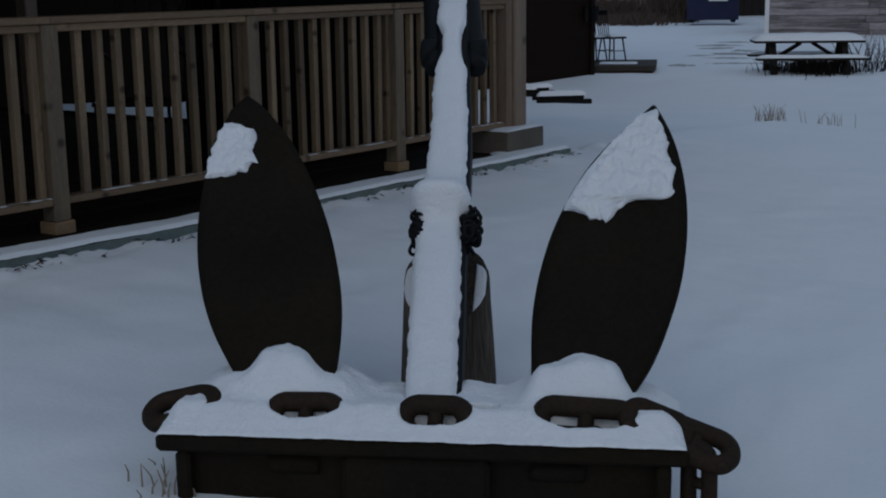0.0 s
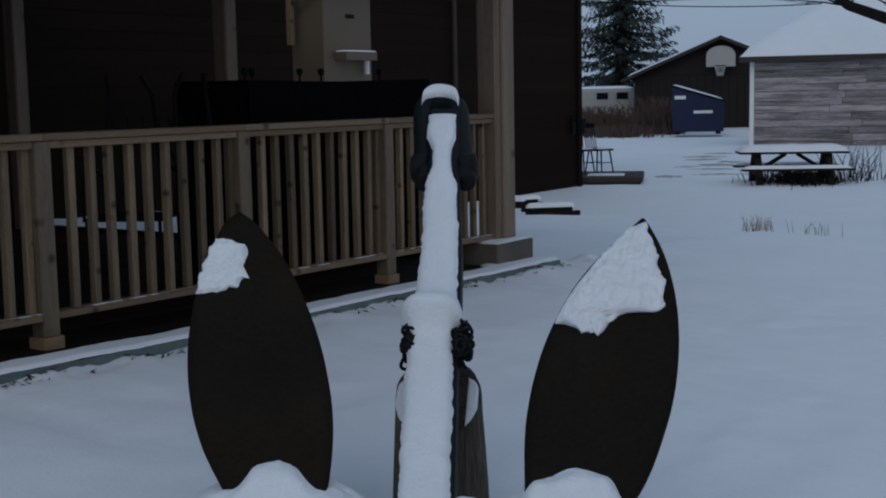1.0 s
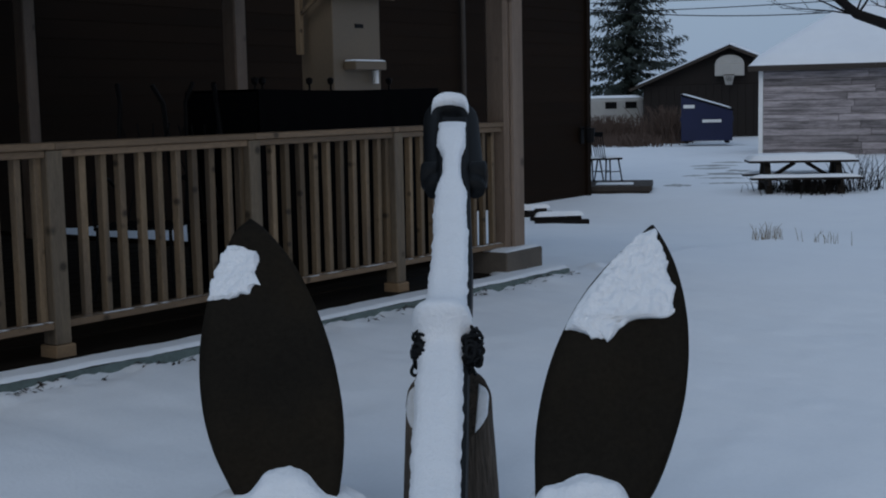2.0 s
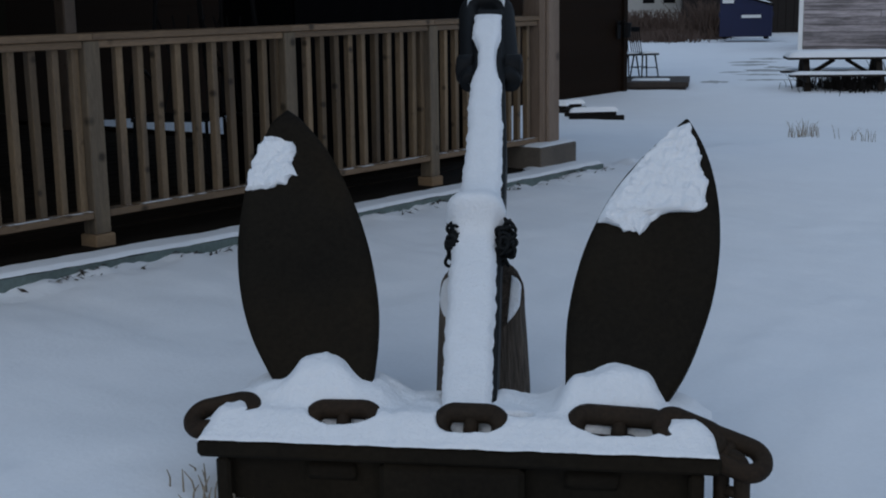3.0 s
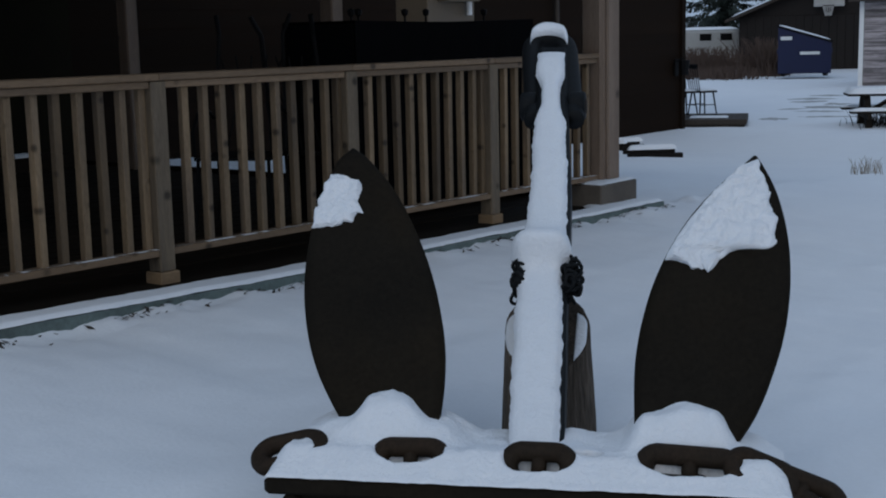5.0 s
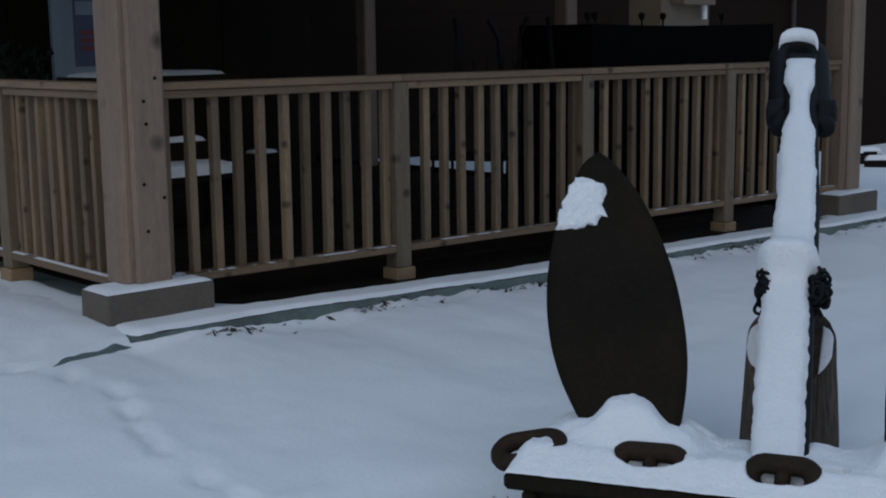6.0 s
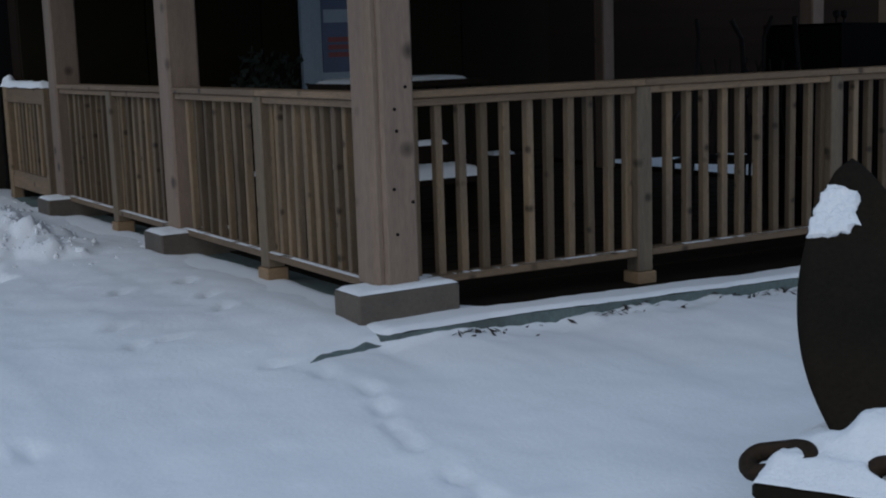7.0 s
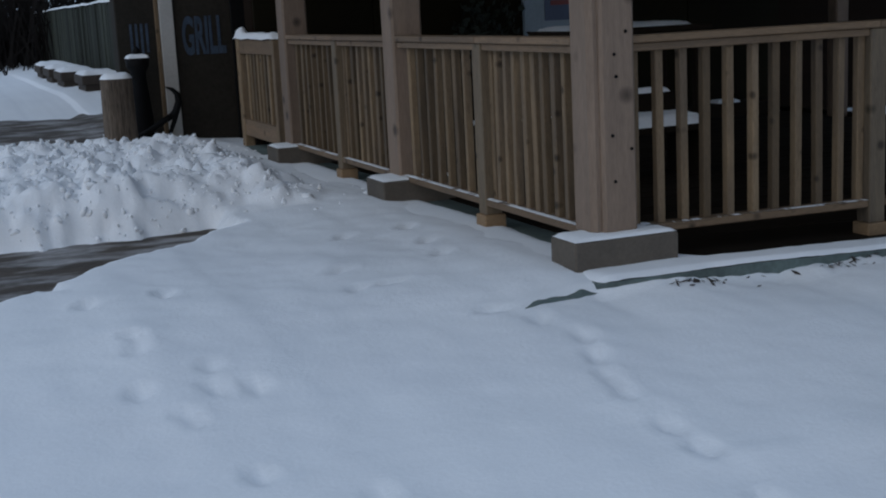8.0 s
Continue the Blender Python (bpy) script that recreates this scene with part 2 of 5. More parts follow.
def grid_mesh(nx, ny, f):
    """An open sheet: f(i / nx, j / ny) gives each point."""
    bm = bmesh.new()
    vs = [[bm.verts.new(f(i / nx, j / ny)) for j in range(ny + 1)] for i in range(nx + 1)]
    for i in range(nx):
        for j in range(ny):
            bm.faces.new((vs[i][j], vs[i + 1][j], vs[i + 1][j + 1], vs[i][j + 1]))
    return bm


# ---- ground ----
def slab_z(x):
    return interp(x, ((0, 0.072), (0.8, 0.068), (1.5, 0.045), (2.2, 0.022), (3.5, 0.0), (5.0, -0.028), (6.0, -0.042)))


DENTS = [(-0.38, -0.42, 0), (-0.26, -0.57, 60), (-0.22, -0.83, 80), (-0.28, -1.02, 75), (-0.35, -1.24, 70), (-0.37, -1.38, 80), (-0.395, -1.67, 85), (-0.40, -1.84, 85),
         (-1.77, 0.38, 80), (-1.46, 0.40, 95), (-1.68, -0.20, 100), (-1.49, -0.58, 80), (-1.64, -1.0, 95), (-1.40, -0.84, 80), (-0.56, 0.17, 20),
         (-0.44, 1.23, 50), (-0.71, 0.15, 40), (-0.19, 0.55, 60), (-1.55, -1.5, 90), (-1.75, -0.75, 90), (-1.30, -1.75, 75), (-0.44, -2.2, 80), (-1.69, -0.33, 80), (-1.52, -0.77, 100), (-1.44, 0.47, 85), (-1.86, 0.81, 95), (-0.70, 0.46, 40), (-0.10, 1.26, 50), (-0.14, 0.86, 60)]


def path_mask(x, y):
    """How far a place lies inside the cleared asphalt strip."""
    wob = 0.10 * fbm(x * 3, y * 3, 7) + 0.06 * fbm(x * 11, y * 11, 3) + 0.05 * fbm(x * 24, y * 24, 5)
    back = 2.50 - y + wob
    front = y - max(2.04 + 1.08 * (x + 0.83), 0.55) + wob
    side = -0.78 - x + wob
    return smooth(-0.05, 0.10, min(back, front, side))


def pile(x, y):
    """The heap that the plough has left beside the porch."""
    if y < 2.0 or y > 9.5 or x > 0.45:
        return 0.0
    rise = smooth(2.30, 2.85, y + 0.25 * fbm(x * 1.3, y, 2) + 0.22 * fbm(x * 6, y * 3, 5) + 0.10 * fbm(x * 15, y * 8, 7)) * (1 - smooth(5.0, 6.5, y))
    side = 1 - smooth(-0.60, 0.06, x + 0.25 * fbm(x, y * 1.4, 9))
    chunk = 0.5 - noise.voronoi(Vector((x * 4.5, y * 4.5, 1)))[0][0]
    crumb = 0.5 - noise.voronoi(Vector((x * 10, y * 10, 2)))[0][0]
    lump = 0.17 + 0.22 * fbm(x * 1.7, y * 1.7, 4) + 0.08 * chunk + 0.05 * crumb + 0.19 * fbm(x * 7, y * 7, 6) + 0.12 * fbm(x * 17, y * 17, 8)
    return max(rise * side * (0.08 + 0.72 * lump), 0)


def ground_z(x, y):
    z = slab_z(min(max(x, 0), 6)) - 0.046 + 0.045 * fbm(x * 1.6, 2.7, 5) * smooth(-2, -0.4, y)
    front = max(-0.33 - y, 0)
    front = front * front / (front + 0.4) if front > 0 else 0.0
    z -= 0.068 * min(front, 4.4)
    left = 1 - smooth(-0.15, 0.5, x)
    turned = (0.02 + 0.29 * (max(x, -0.5) - 0.1)) * (1 - smooth(0.02, 0.12, x))
    step = smooth(-0.40, -0.32, y - turned)
    step += (smooth(-1.6, -0.1, y) - step) * (1 - smooth(-0.42, 0.08, x))
    z += 0.045 * left * step + 0.010 * step * math.exp(-((x - 0.05) / 0.08) ** 2)
    if -0.8 < y < 7 and x < 0.31:
        z += 0.022 * (1 - smooth(0.16, 0.31, x)) * smooth(-0.35, -0.1, y)
    if x > 0 and -1.0 < y < -0.2:
        z += 0.018 * smooth(-1.0, -0.45, y) * (1 - smooth(-0.35, -0.25, y)) * smooth(0, 0.4, x)
        z += 0.060 * (fbm(x * 4.5, y * 3, 9) + 0.5 * fbm(x * 13, y * 9, 2)) * smooth(0.25, 0.6, x) * math.exp(-((y + 0.40) / 0.11) ** 2)
    if 0 < x < 1.7 and -1.0 < y < -0.3:
        z -= 0.026 * smooth(0.02, 0.12, x) * (1 - smooth(0.8, 1.6, x)) * (1 - smooth(-0.37, -0.345, y)) * smooth(-0.95, -0.42, y)
    z += (-0.6 - z) * smooth(6.4, 16, x)
    z += 0.24 * smooth(7.4, 12.5, y) * (1 - smooth(0, 6, x))
    z += 0.030 * fbm(x * 0.6, y * 0.6) + 0.016 * fbm(x * 2.3, y * 2.3, 1)
    near = 1 - smooth(4, 9, abs(x) + abs(y) * 0.4)
    if near > 0:
        z += near * (0.006 * fbm(x * 7, y * 7, 2) + 0.003 * fbm(x * 19, y * 19, 3))
        drift = fbm(x * 1.1 + 5, y * 3.2, 8)
        z += near * 0.024 * max(drift, 0) * smooth(0.1, 0.9, front)
        for dx, dy, turn in DENTS:
            ax, ay = x - dx, y - dy
            if abs(ax) < 0.5 and abs(ay) < 0.5:
                c, s = math.cos(radians(turn)), math.sin(radians(turn))
                p, q = (ax * c + ay * s) / 0.072 + 0.7 * fbm(x * 11, y * 11, dx), (-ax * s + ay * c) / 0.034 + 0.7 * fbm(x * 11, y * 11, dy)
                r = p * p + q * q
                z += (-0.022 + 0.016 * fbm(x * 24, y * 24, 6)) * math.exp(-r * r) + 0.003 * math.exp(-(math.sqrt(r) - 1.5) ** 2 * 3) * (1 + 2 * fbm(x * 18, y * 18, 4))
        if -2.6 < y < -0.35 and -0.7 < x < 0.2:
            mid = interp(y, ((-2.6, -0.46), (-1.84, -0.39), (-1.38, -0.37), (-1.2, -0.345), (-0.83, -0.23), (-0.57, -0.27), (-0.35, -0.45)))
            q = (x - mid + 0.06 * fbm(x * 4, y * 6, 11)) / 0.042
            z += 0.008 * (0.5 + 1.6 * fbm(3.1 + x * 4, y * 9, 12)) * (-math.exp(-q * q) + 0.55 * math.exp(-(q - 1.9) ** 2)) * smooth(-2.6, -2.2, y)
    z += 0.85 * smooth(44, 58, x)
    z += 0.028 * math.exp(-((x + 0.72) / 0.16) ** 2 - ((y - 0.58) / 0.22) ** 2)
    z += pile(x, y)
    if x < -0.5 and 0 < y < 3.6:
        z -= 0.13 * path_mask(x, y)
    if y > 8.6 and x < -0.6:
        z -= 0.03 * smooth(8.6, 9.4, y)
    return z


def graded(lo, hi, step, reach):
    """Even steps from lo to hi, then ever wider ones."""
    out = [lo + step * k for k in range(round((hi - lo) / step) + 1)]
    s = step
    while out[-1] < reach:
        s *= 1.16
        out.append(out[-1] + s)
    s = step
    while out[0] > -reach:
        s *= 1.16
        out.insert(0, out[0] - s)
    return out


gx, gy = graded(-3.2, 6.4, 0.032, 600), graded(-3.4, 7.6, 0.032, 600)
verts = [(x, y, ground_z(x, y)) for x in gx for y in gy]
ny = len(gy)
faces = [(i * ny + j, (i + 1) * ny + j, (i + 1) * ny + j + 1, i * ny + j + 1) for i in range(len(gx) - 1) for j in range(ny - 1)]
gme = bpy.data.meshes.new("ground")
gme.from_pydata(verts, [], faces)
gme.materials.append(SNOW)
gme.polygons.foreach_set("use_smooth", [True] * len(faces))
tagged(new("ground", gme), "trodden snow over gently falling ground", "snow", kind="structure")

def strip(s, t):
    x = -8 + 7.25 * s
    y0 = max(2.04 + 1.08 * (x + 0.83), 0.55) - 0.22
    return (x, y0 + (2.95 - y0) * t, -0.004 + 0.006 * fbm(x * 5, t * 9))


bm = grid_mesh(60, 16, strip)
tagged(part("cleared_path", bm, ASPHALT, smooth=True), "wet dark asphalt path scraped clear of snow", "path", kind="structure")


# ---- porch slab, floor, roof ----
def sloped_box(x0, y0, x1, y1, z_bottom, lift=0.0, nx=24):
    bm = bmesh.new()
    top, low = [], []
    for i in range(nx + 1):
        x = x0 + (x1 - x0) * i / nx
        j = 0.012 * fbm(x * 3, 0.5)
        top.append((bm.verts.new((x, y0 + j, slab_z(x) + lift)), bm.verts.new((x, y1, slab_z(x) + lift))))
        low.append((bm.verts.new((x, y0 + j - 0.012, z_bottom)), bm.verts.new((x, y1, z_bottom))))
    for i in range(nx):
        a, b, c, d = top[i], top[i + 1], low[i], low[i + 1]
        bm.faces.new((a[0], b[0], b[1], a[1]))
        bm.faces.new((c[0], d[0], b[0], a[0]))
        bm.faces.new((a[1], b[1], d[1], c[1]))
    bm.faces.new((low[0][0], top[0][0], top[0][1], low[0][1]))
    bm.faces.new((top[-1][0], low[-1][0], low[-1][1], top[-1][1]))
    return bm




def slab_line(s, t):
    """The thin buried edge that runs on from the slab's corner."""
    x = -0.30 + 0.425 * s
    y = min(-0.358 + 0.29 * (x - 0.1) + 0.012 * fbm(x * 9, 2.2), -0.356)
    top = (0.018 + 0.010 * smooth(0.55, 0.75, s) - 0.012 * smooth(0.8, 1.0, s)) * smooth(0, 0.35, s) * (1 + 0.4 * fbm(x * 14, 5))
    return (x, y + (0.0, 0.0, 0.03, 0.03)[round(t * 3)], ground_z(x, y - 0.012) + (-0.06, top, top, -0.06)[round(t * 3)])


tagged(part("slab_lip", grid_mesh(30, 3, slab_line), SLAB), "buried end of the concrete slab", "slab", kind="structure")
tagged(part("porch_slab", sloped_box(0.10, -0.35, 5.98, 6.2, -0.7), SLAB), "grey-green concrete slab with a chipped edge", "slab", kind="structure")


def apron(s, t):
    x = 0.06 + 5.91 * s
    inner = -0.155 + 0.06 * fbm(x * 1.7, 3.3) + 0.13 * (1 - smooth(0.60, 0.72, x)) + 0.13 * smooth(5.25, 5.4, x) + 0.03 * fbm(x * 7, 1.1)
    outer = -0.345 + 0.012 * fbm(x * 3, 0.5) + 0.022 * fbm(x * 9, 4) + 0.012 * fbm(x * 23, 6)
    y = outer + (inner - outer) * t
    edge = min(t / 0.10, (1 - t) / 0.18, 1)
    ends = smooth(0.05, 0.16, x)
    return (x, y, slab_z(x) - 0.05 * (1 - ends) + 0.004 + (0.018 * math.sqrt(max(edge, 0)) + 0.006 * fbm(x * 5, y * 5)) * ends)


tagged(part("apron_snow", grid_mesh(220, 12, apron), SNOW, smooth=True), "thin snow lying along the slab's edge", "snow", kind="stuff")


def side_apron(s, t):
    y = -0.1 + 5.3 * s
    outer, inner = 0.05, 0.36 + 0.06 * fbm(y * 1.7, 8.3) + 0.02 * fbm(y * 6, 2)
    x = outer + (inner - outer) * t
    return (x, y, slab_z(x) - 0.04 * (1 - smooth(0, 0.25, y + 0.1)) + 0.002 + 0.016 * math.sqrt(max(min(t / 0.3, (1 - t) / 0.2, 1), 0)))


tagged(part("side_snow", grid_mesh(150, 8, side_apron), SNOW, smooth=True), "thin snow lying under the side railing", "snow", kind="stuff")

# strip added to carry the darkness under the bottom rail in its colour
tagged(part("floor_edge", sloped_box(0.60, -0.16, 5.39, 0.335, -0.09, 0.006), DECK), "brown floor strip darkened for the shade under the railing", "floor", kind="structure")

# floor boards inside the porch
# near-black brown here includes the shade under the porch roof
floor = empty("porch_floor", label="porch floor boards blackened with the porch's own shade", category="floor", kind="structure")
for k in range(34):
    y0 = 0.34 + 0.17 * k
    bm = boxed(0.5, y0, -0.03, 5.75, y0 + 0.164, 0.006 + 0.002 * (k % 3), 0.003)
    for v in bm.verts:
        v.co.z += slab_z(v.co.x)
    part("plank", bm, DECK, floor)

POST_C, POST_F, POSTS_Y, POSTS_R = 0.335, 5.685, (2.34, 4.67), (2.53, 5.13)
BEAM = 2.19

porch = empty("porch", label="open porch of pale cedar posts under a dark roof", category="porch")


def porch_post(x, y, z0, corner=False, half=0.092):
    bm = bmesh.new()
    if corner:
        box(bm, x - 0.095, y - 0.075, z0, x + 0.0, y + 0.10, BEAM, 0.022)
        box(bm, x - 0.052, y - 0.098, z0, x + 0.108, y + 0.095, BEAM, 0.012)
    else:
        box(bm, x - half, y - half, z0, x + half, y + half, BEAM, 0.012)
    return part("post", bm, POSTWOOD, porch)


post_c = porch_post(POST_C, 0, 0.2, True)
porch_post(POST_F, 0, 0.11, True)
for y in POSTS_Y:
    porch_post(POST_C, y, 0.2)
for y in POSTS_R:
    porch_post(POST_F, y, slab_z(POST_F) + 0.004, half=0.070)
bolt = bmesh.new()
bmesh.ops.create_cone(bolt, cap_ends=True, segments=10, radius1=0.008, radius2=0.006, depth=0.008, matrix=Matrix.Rotation(radians(90), 4, "X"))
bolt = mesh_of("bolt", bolt, BLACK_PAINT)
for px, pz in ((0.40, 1.04), (0.345, 0.95), (0.352, 0.86), (0.33, 0.62), (0.338, 0.43), (0.418, 0.56)):
    b = part("bolt", bolt, None, post_c, "dark bolt head")
    b.location = (px, -0.100, pz)
part("beam", boxed(POST_C - 0.1, -0.095, BEAM, POST_F + 0.1, 0.095, BEAM + 0.26, 0.01), CEDAR_X, porch)
part("beam", boxed(POST_C - 0.095, 0.1, BEAM, POST_C + 0.095, 6.15, BEAM + 0.26, 0.01), CEDAR_Y, porch)
part("beam", boxed(POST_F - 0.095, 0.1, BEAM, POST_F + 0.095, 6.15, BEAM + 0.26, 0.01), CEDAR_Y, porch)
# ceiling and roof overhang widened out of view to shade snow near the slab
part("ceiling", boxed(-0.62, -0.92, BEAM + 0.262, 6.25, 6.18, BEAM + 0.30, 0.003), CEIL, porch, "boarded porch ceiling with shade in its dark colour")
roof = part("roof", boxed(-0.70, -1.0, BEAM + 0.302, 6.32, 6.18, BEAM + 0.42, 0.02), SIDING, porch, "low porch roof with unseen eaves widened for shade")
part("roof_snow", grid_mesh(60, 60, lambda s, t: (-0.70 + 7.02 * s, -1.0 + 7.18 * t, BEAM + 0.425 + 0.12 * math.sqrt(min(s * 20, (1 - s) * 20, t * 20, (1 - t) * 20, 1)) + 0.02 * fbm(s * 8, t * 8))), SNOW, porch, "thick roof snow", smooth=True)


# ---- concrete footing blocks with their snow ----
def footing(x0, y0, x1, y1, z0, z1):
    ob = empty("concrete_block", (x0 + x1) / 2, (y0 + y1) / 2, z0, label="grey concrete footing block capped with thin snow", category="concrete block", group="porch footings")
    hx, hy = (x1 - x0) / 2, (y1 - y0) / 2
    part("block", boxed(-hx, -hy, 0, hx, hy, z1 - z0, 0.008), CONCRETE, ob)

    def cap(s, t):
        e = min(s, 1 - s, t, 1 - t)
        wob = 0.006 * fbm(s * 5 + x0 * 9, t * 5)
        return (-hx + 0.004 + (2 * hx - 0.008) * s, -hy + 0.004 + (2 * hy - 0.008) * t, z1 - z0 + 0.003 + 0.014 * math.sqrt(min(e / 0.08, 1)) + wob * min(e / 0.1, 1))

    part("snow_cap", grid_mesh(20, 14, cap), SNOW_LUMPY, ob, "thin cap of snow", smooth=True)


footing(0.105, -0.168, 0.594, 0.055, 0.035, 0.203)
footing(5.40, -0.18, 5.89, 0.13, -0.08, 0.12)
footing(0.10, 2.14, 0.55, 2.44, 0.02, 0.205)
footing(0.10, 4.46, 0.55, 4.77, 0.02, 0.205)


# ---- railings ----
def rail_top(x):
    return 1.020 - 0.0015 * (x - 0.33)


def rail_low(x):
    return 0.206 - 0.010 * (x - 0.6)


BALUSTER = mesh_of("baluster", box(bmesh.new(), -0.019, -0.019, -0.5, 0.019, 0.019, 0.5, 0.003), CEDAR)


def baluster(parent, x, y, z0, z1):
    ob = part("baluster", BALUSTER, None, parent)
    ob.matrix_basis = Matrix.LocRotScale((x, y, (z0 + z1) / 2), Euler((random.uniform(-0.006, 0.006), random.uniform(-0.006, 0.006), random.uniform(-0.12, 0.12))), (1, 1, z1 - z0))


def along(parent, name, a, b, za, zb, w, h, material, axis="x", off=0.0):
    """A board from a to b whose top runs from za to zb."""
    bm = bmesh.new()
    box(bm, 0, -w / 2 + off, -h, 1, w / 2 + off, 0, 0)
    for v in bm.verts:
        s = v.co.x
        v.co.z += za + (zb - za) * s
        v.co.x = a + (b - a) * s
    bmesh.ops.bevel(bm, geom=bm.edges[:], offset=0.004, segments=1, affect="EDGES")
    if axis == "y":
        for v in bm.verts:
            v.co.x, v.co.y = v.co.y, v.co.x
        bmesh.ops.reverse_faces(bm, faces=bm.faces[:])
    ob = part(name, bm, material, parent)
    return ob


def rail_bays(parent, stops, fixed, axis, small, top, low, counts):
    for (a, b), n in zip(zip(stops, stops[1:]), counts):
        ha = 0.045 if a in small else 0.095
        hb = 0.045 if b in small else 0.095
        m = CEDAR_X if axis == "x" else CEDAR_Y
        a0, b0 = a + (0.0 if a in small else ha), b - (0.0 if b in small else hb)
        for piece in (along(parent, "cap_rail", a0, b0, top(a), top(b), 0.115, 0.032, m, axis),
                      along(parent, "top_rail", a + ha, b - hb, top(a) - 0.033, top(b) - 0.033, 0.042, 0.034, m, axis, -0.018),
                      along(parent, "bottom_rail", a + ha, b - hb, low(a) + 0.012, low(b) + 0.012, 0.088, 0.033, m, axis)):
            piece.location = (fixed, 0, 0) if axis == "y" else (0, fixed, 0)
        first, last = a + ha, b - hb
        pitch = (last - first) / (n + 0.45) if isinstance(n, int) else 0
        for s in n if not pitch else [first + pitch * (k + 0.72) + random.uniform(-0.006, 0.006) for k in range(n)]:
            z0, z1 = low(s) + 0.010, top(s) - 0.040
            x, y = (s, fixed + 0.012) if axis == "x" else (fixed + 0.012, s)
            baluster(parent, x, y, z0, z1)
        if b in small and pitch:
            s = b - hb - 0.022
            x, y = (s, fixed + 0.012) if axis == "x" else (fixed + 0.012, s)
            baluster(parent, x, y, low(s) + 0.01, top(s) - 0.04)


def small_post(parent, x, y, z0, z1):
    p = part("newel", boxed(-0.045, -0.045, 0, 0.045, 0.045, z1 - z0, 0.005), CEDAR_GREY, parent)
    p.location = (x, y, z0)
    part("foot", boxed(-0.058, -0.058, -0.15, 0.058, 0.058, 0.0, 0.006), FOOT, p, "orange-brown wooden foot")


front = empty("railing", label="pale cedar porch railing with square balusters", category="railing", group="porch railings")
SMALL = (1.731, 3.052, 4.355)
FRONT_BALUSTERS = ((0.490, 0.612, 0.731, 0.845, 0.965, 1.094, 1.204, 1.324, 1.437, 1.555, 1.667),
                   (1.922, 2.046, 2.160, 2.288, 2.404, 2.529, 2.647, 2.768, 2.895, 2.987),
                   (3.244, 3.358, 3.486, 3.604, 3.720, 3.840, 3.962, 4.083, 4.205, 4.291),
                   (4.536, 4.657, 4.786, 4.903, 5.025, 5.148, 5.283, 5.398, 5.518))
rail_bays(front, (POST_C, *SMALL, POST_F), 0.0, "x", SMALL, rail_top, rail_low, FRONT_BALUSTERS)
for x in SMALL:
    small_post(front, x, -0.004, slab_z(x) + 0.062, rail_top(x) - 0.034)

side = empty("railing", label="pale cedar side railing with square balusters and knots", category="railing", group="porch railings")
SMALL_Y = (1.10, 3.435)
rail_bays(side, (0.0, 1.10, 2.34, 3.435, 4.67), POST_C - 0.03, "y", SMALL_Y, lambda s: 1.022, lambda s: 0.212, (9, 8, 8, 8))
for y in SMALL_Y:
    small_post(side, POST_C - 0.034, y, 0.145, 0.99)

gate = empty("gate", POST_C, 5.10, 0, label="low cedar gate with snow on its top", category="gate")
part("stile", boxed(-0.04, 0.02, 0.12, 0.04, 0.10, 0.98, 0.005), CEDAR, gate)
part("stile", boxed(-0.04, 1.16, 0.06, 0.04, 1.28, 1.02, 0.005), CEDAR, gate)
part("rail", boxed(-0.035, 0.10, 0.86, 0.035, 1.16, 0.98, 0.005), CEDAR_Y, gate)
part("rail", boxed(-0.035, 0.10, 0.16, 0.035, 1.16, 0.30, 0.005), CEDAR_Y, gate)
for k in range(7):
    part("slat", boxed(-0.012, 0.30 + 0.115 * k, 0.30, 0.012, 0.36 + 0.115 * k, 0.86, 0.003), CEDAR, gate)
part("snow_cap", grid_mesh(26, 6, lambda s, t: (-0.055 + 0.11 * t, 0.02 + 1.28 * s, 0.985 + 0.05 * math.sqrt(max(min(s * 9, (1 - s) * 9, t * 4, (1 - t) * 4, 1), 0)) + 0.02 * fbm(s * 6, t * 2) + (0.05 if s > 0.88 else 0) * math.sin(math.pi * t))), SNOW_LUMPY, gate, "snow along the top", smooth=True)



def rail_snow(s, t, along_x):
    """Crumbs of snow caught on the outer lip of a bottom rail."""
    if along_x:
        d, low = 0.45 + 5.15 * s, rail_low(0.45 + 5.15 * s)
    else:
        d, low = 0.12 + 4.42 * s, 0.212
    h = 0.012 * math.sin(math.pi * t) ** 0.6 * max(fbm(d * 5, 3 + along_x, 1) + 0.5 * fbm(d * 19, 1) + (-0.10 if along_x else 0.12), -0.3)
    off = -0.042 + 0.034 * t
    return (d, off, low + 0.0125 + h) if along_x else (POST_C - 0.03 + off, d, low + 0.0125 + h)


tagged(part("rail_snow", grid_mesh(420, 6, lambda s, t: rail_snow(s, t, True)), SNOW, smooth=True), "crumbs of snow on the front bottom rail", "snow", kind="stuff")
tagged(part("rail_snow", grid_mesh(380, 6, lambda s, t: rail_snow(s, t, False)), SNOW, smooth=True), "crumbs of snow on the side bottom rail", "snow", kind="stuff")
tagged(part("kerb_board", boxed(5.76, 0.22, -0.06, 5.80, 6.1, 0.010, 0.004), DECK), "low dark board along the porch's end", "board", kind="structure")

# ---- the anchor ----
AX = Matrix(((0.4567, 0.8896, 0, 0.334), (-0.8896, 0.4567, 0, -3.002), (0, 0, 1, 0.052), (0, 0, 0, 1)))
anchor = new("anchor")
anchor.matrix_world = AX
tagged(anchor, "big brown-painted iron ship's anchor dusted with fresh snow", "anchor")

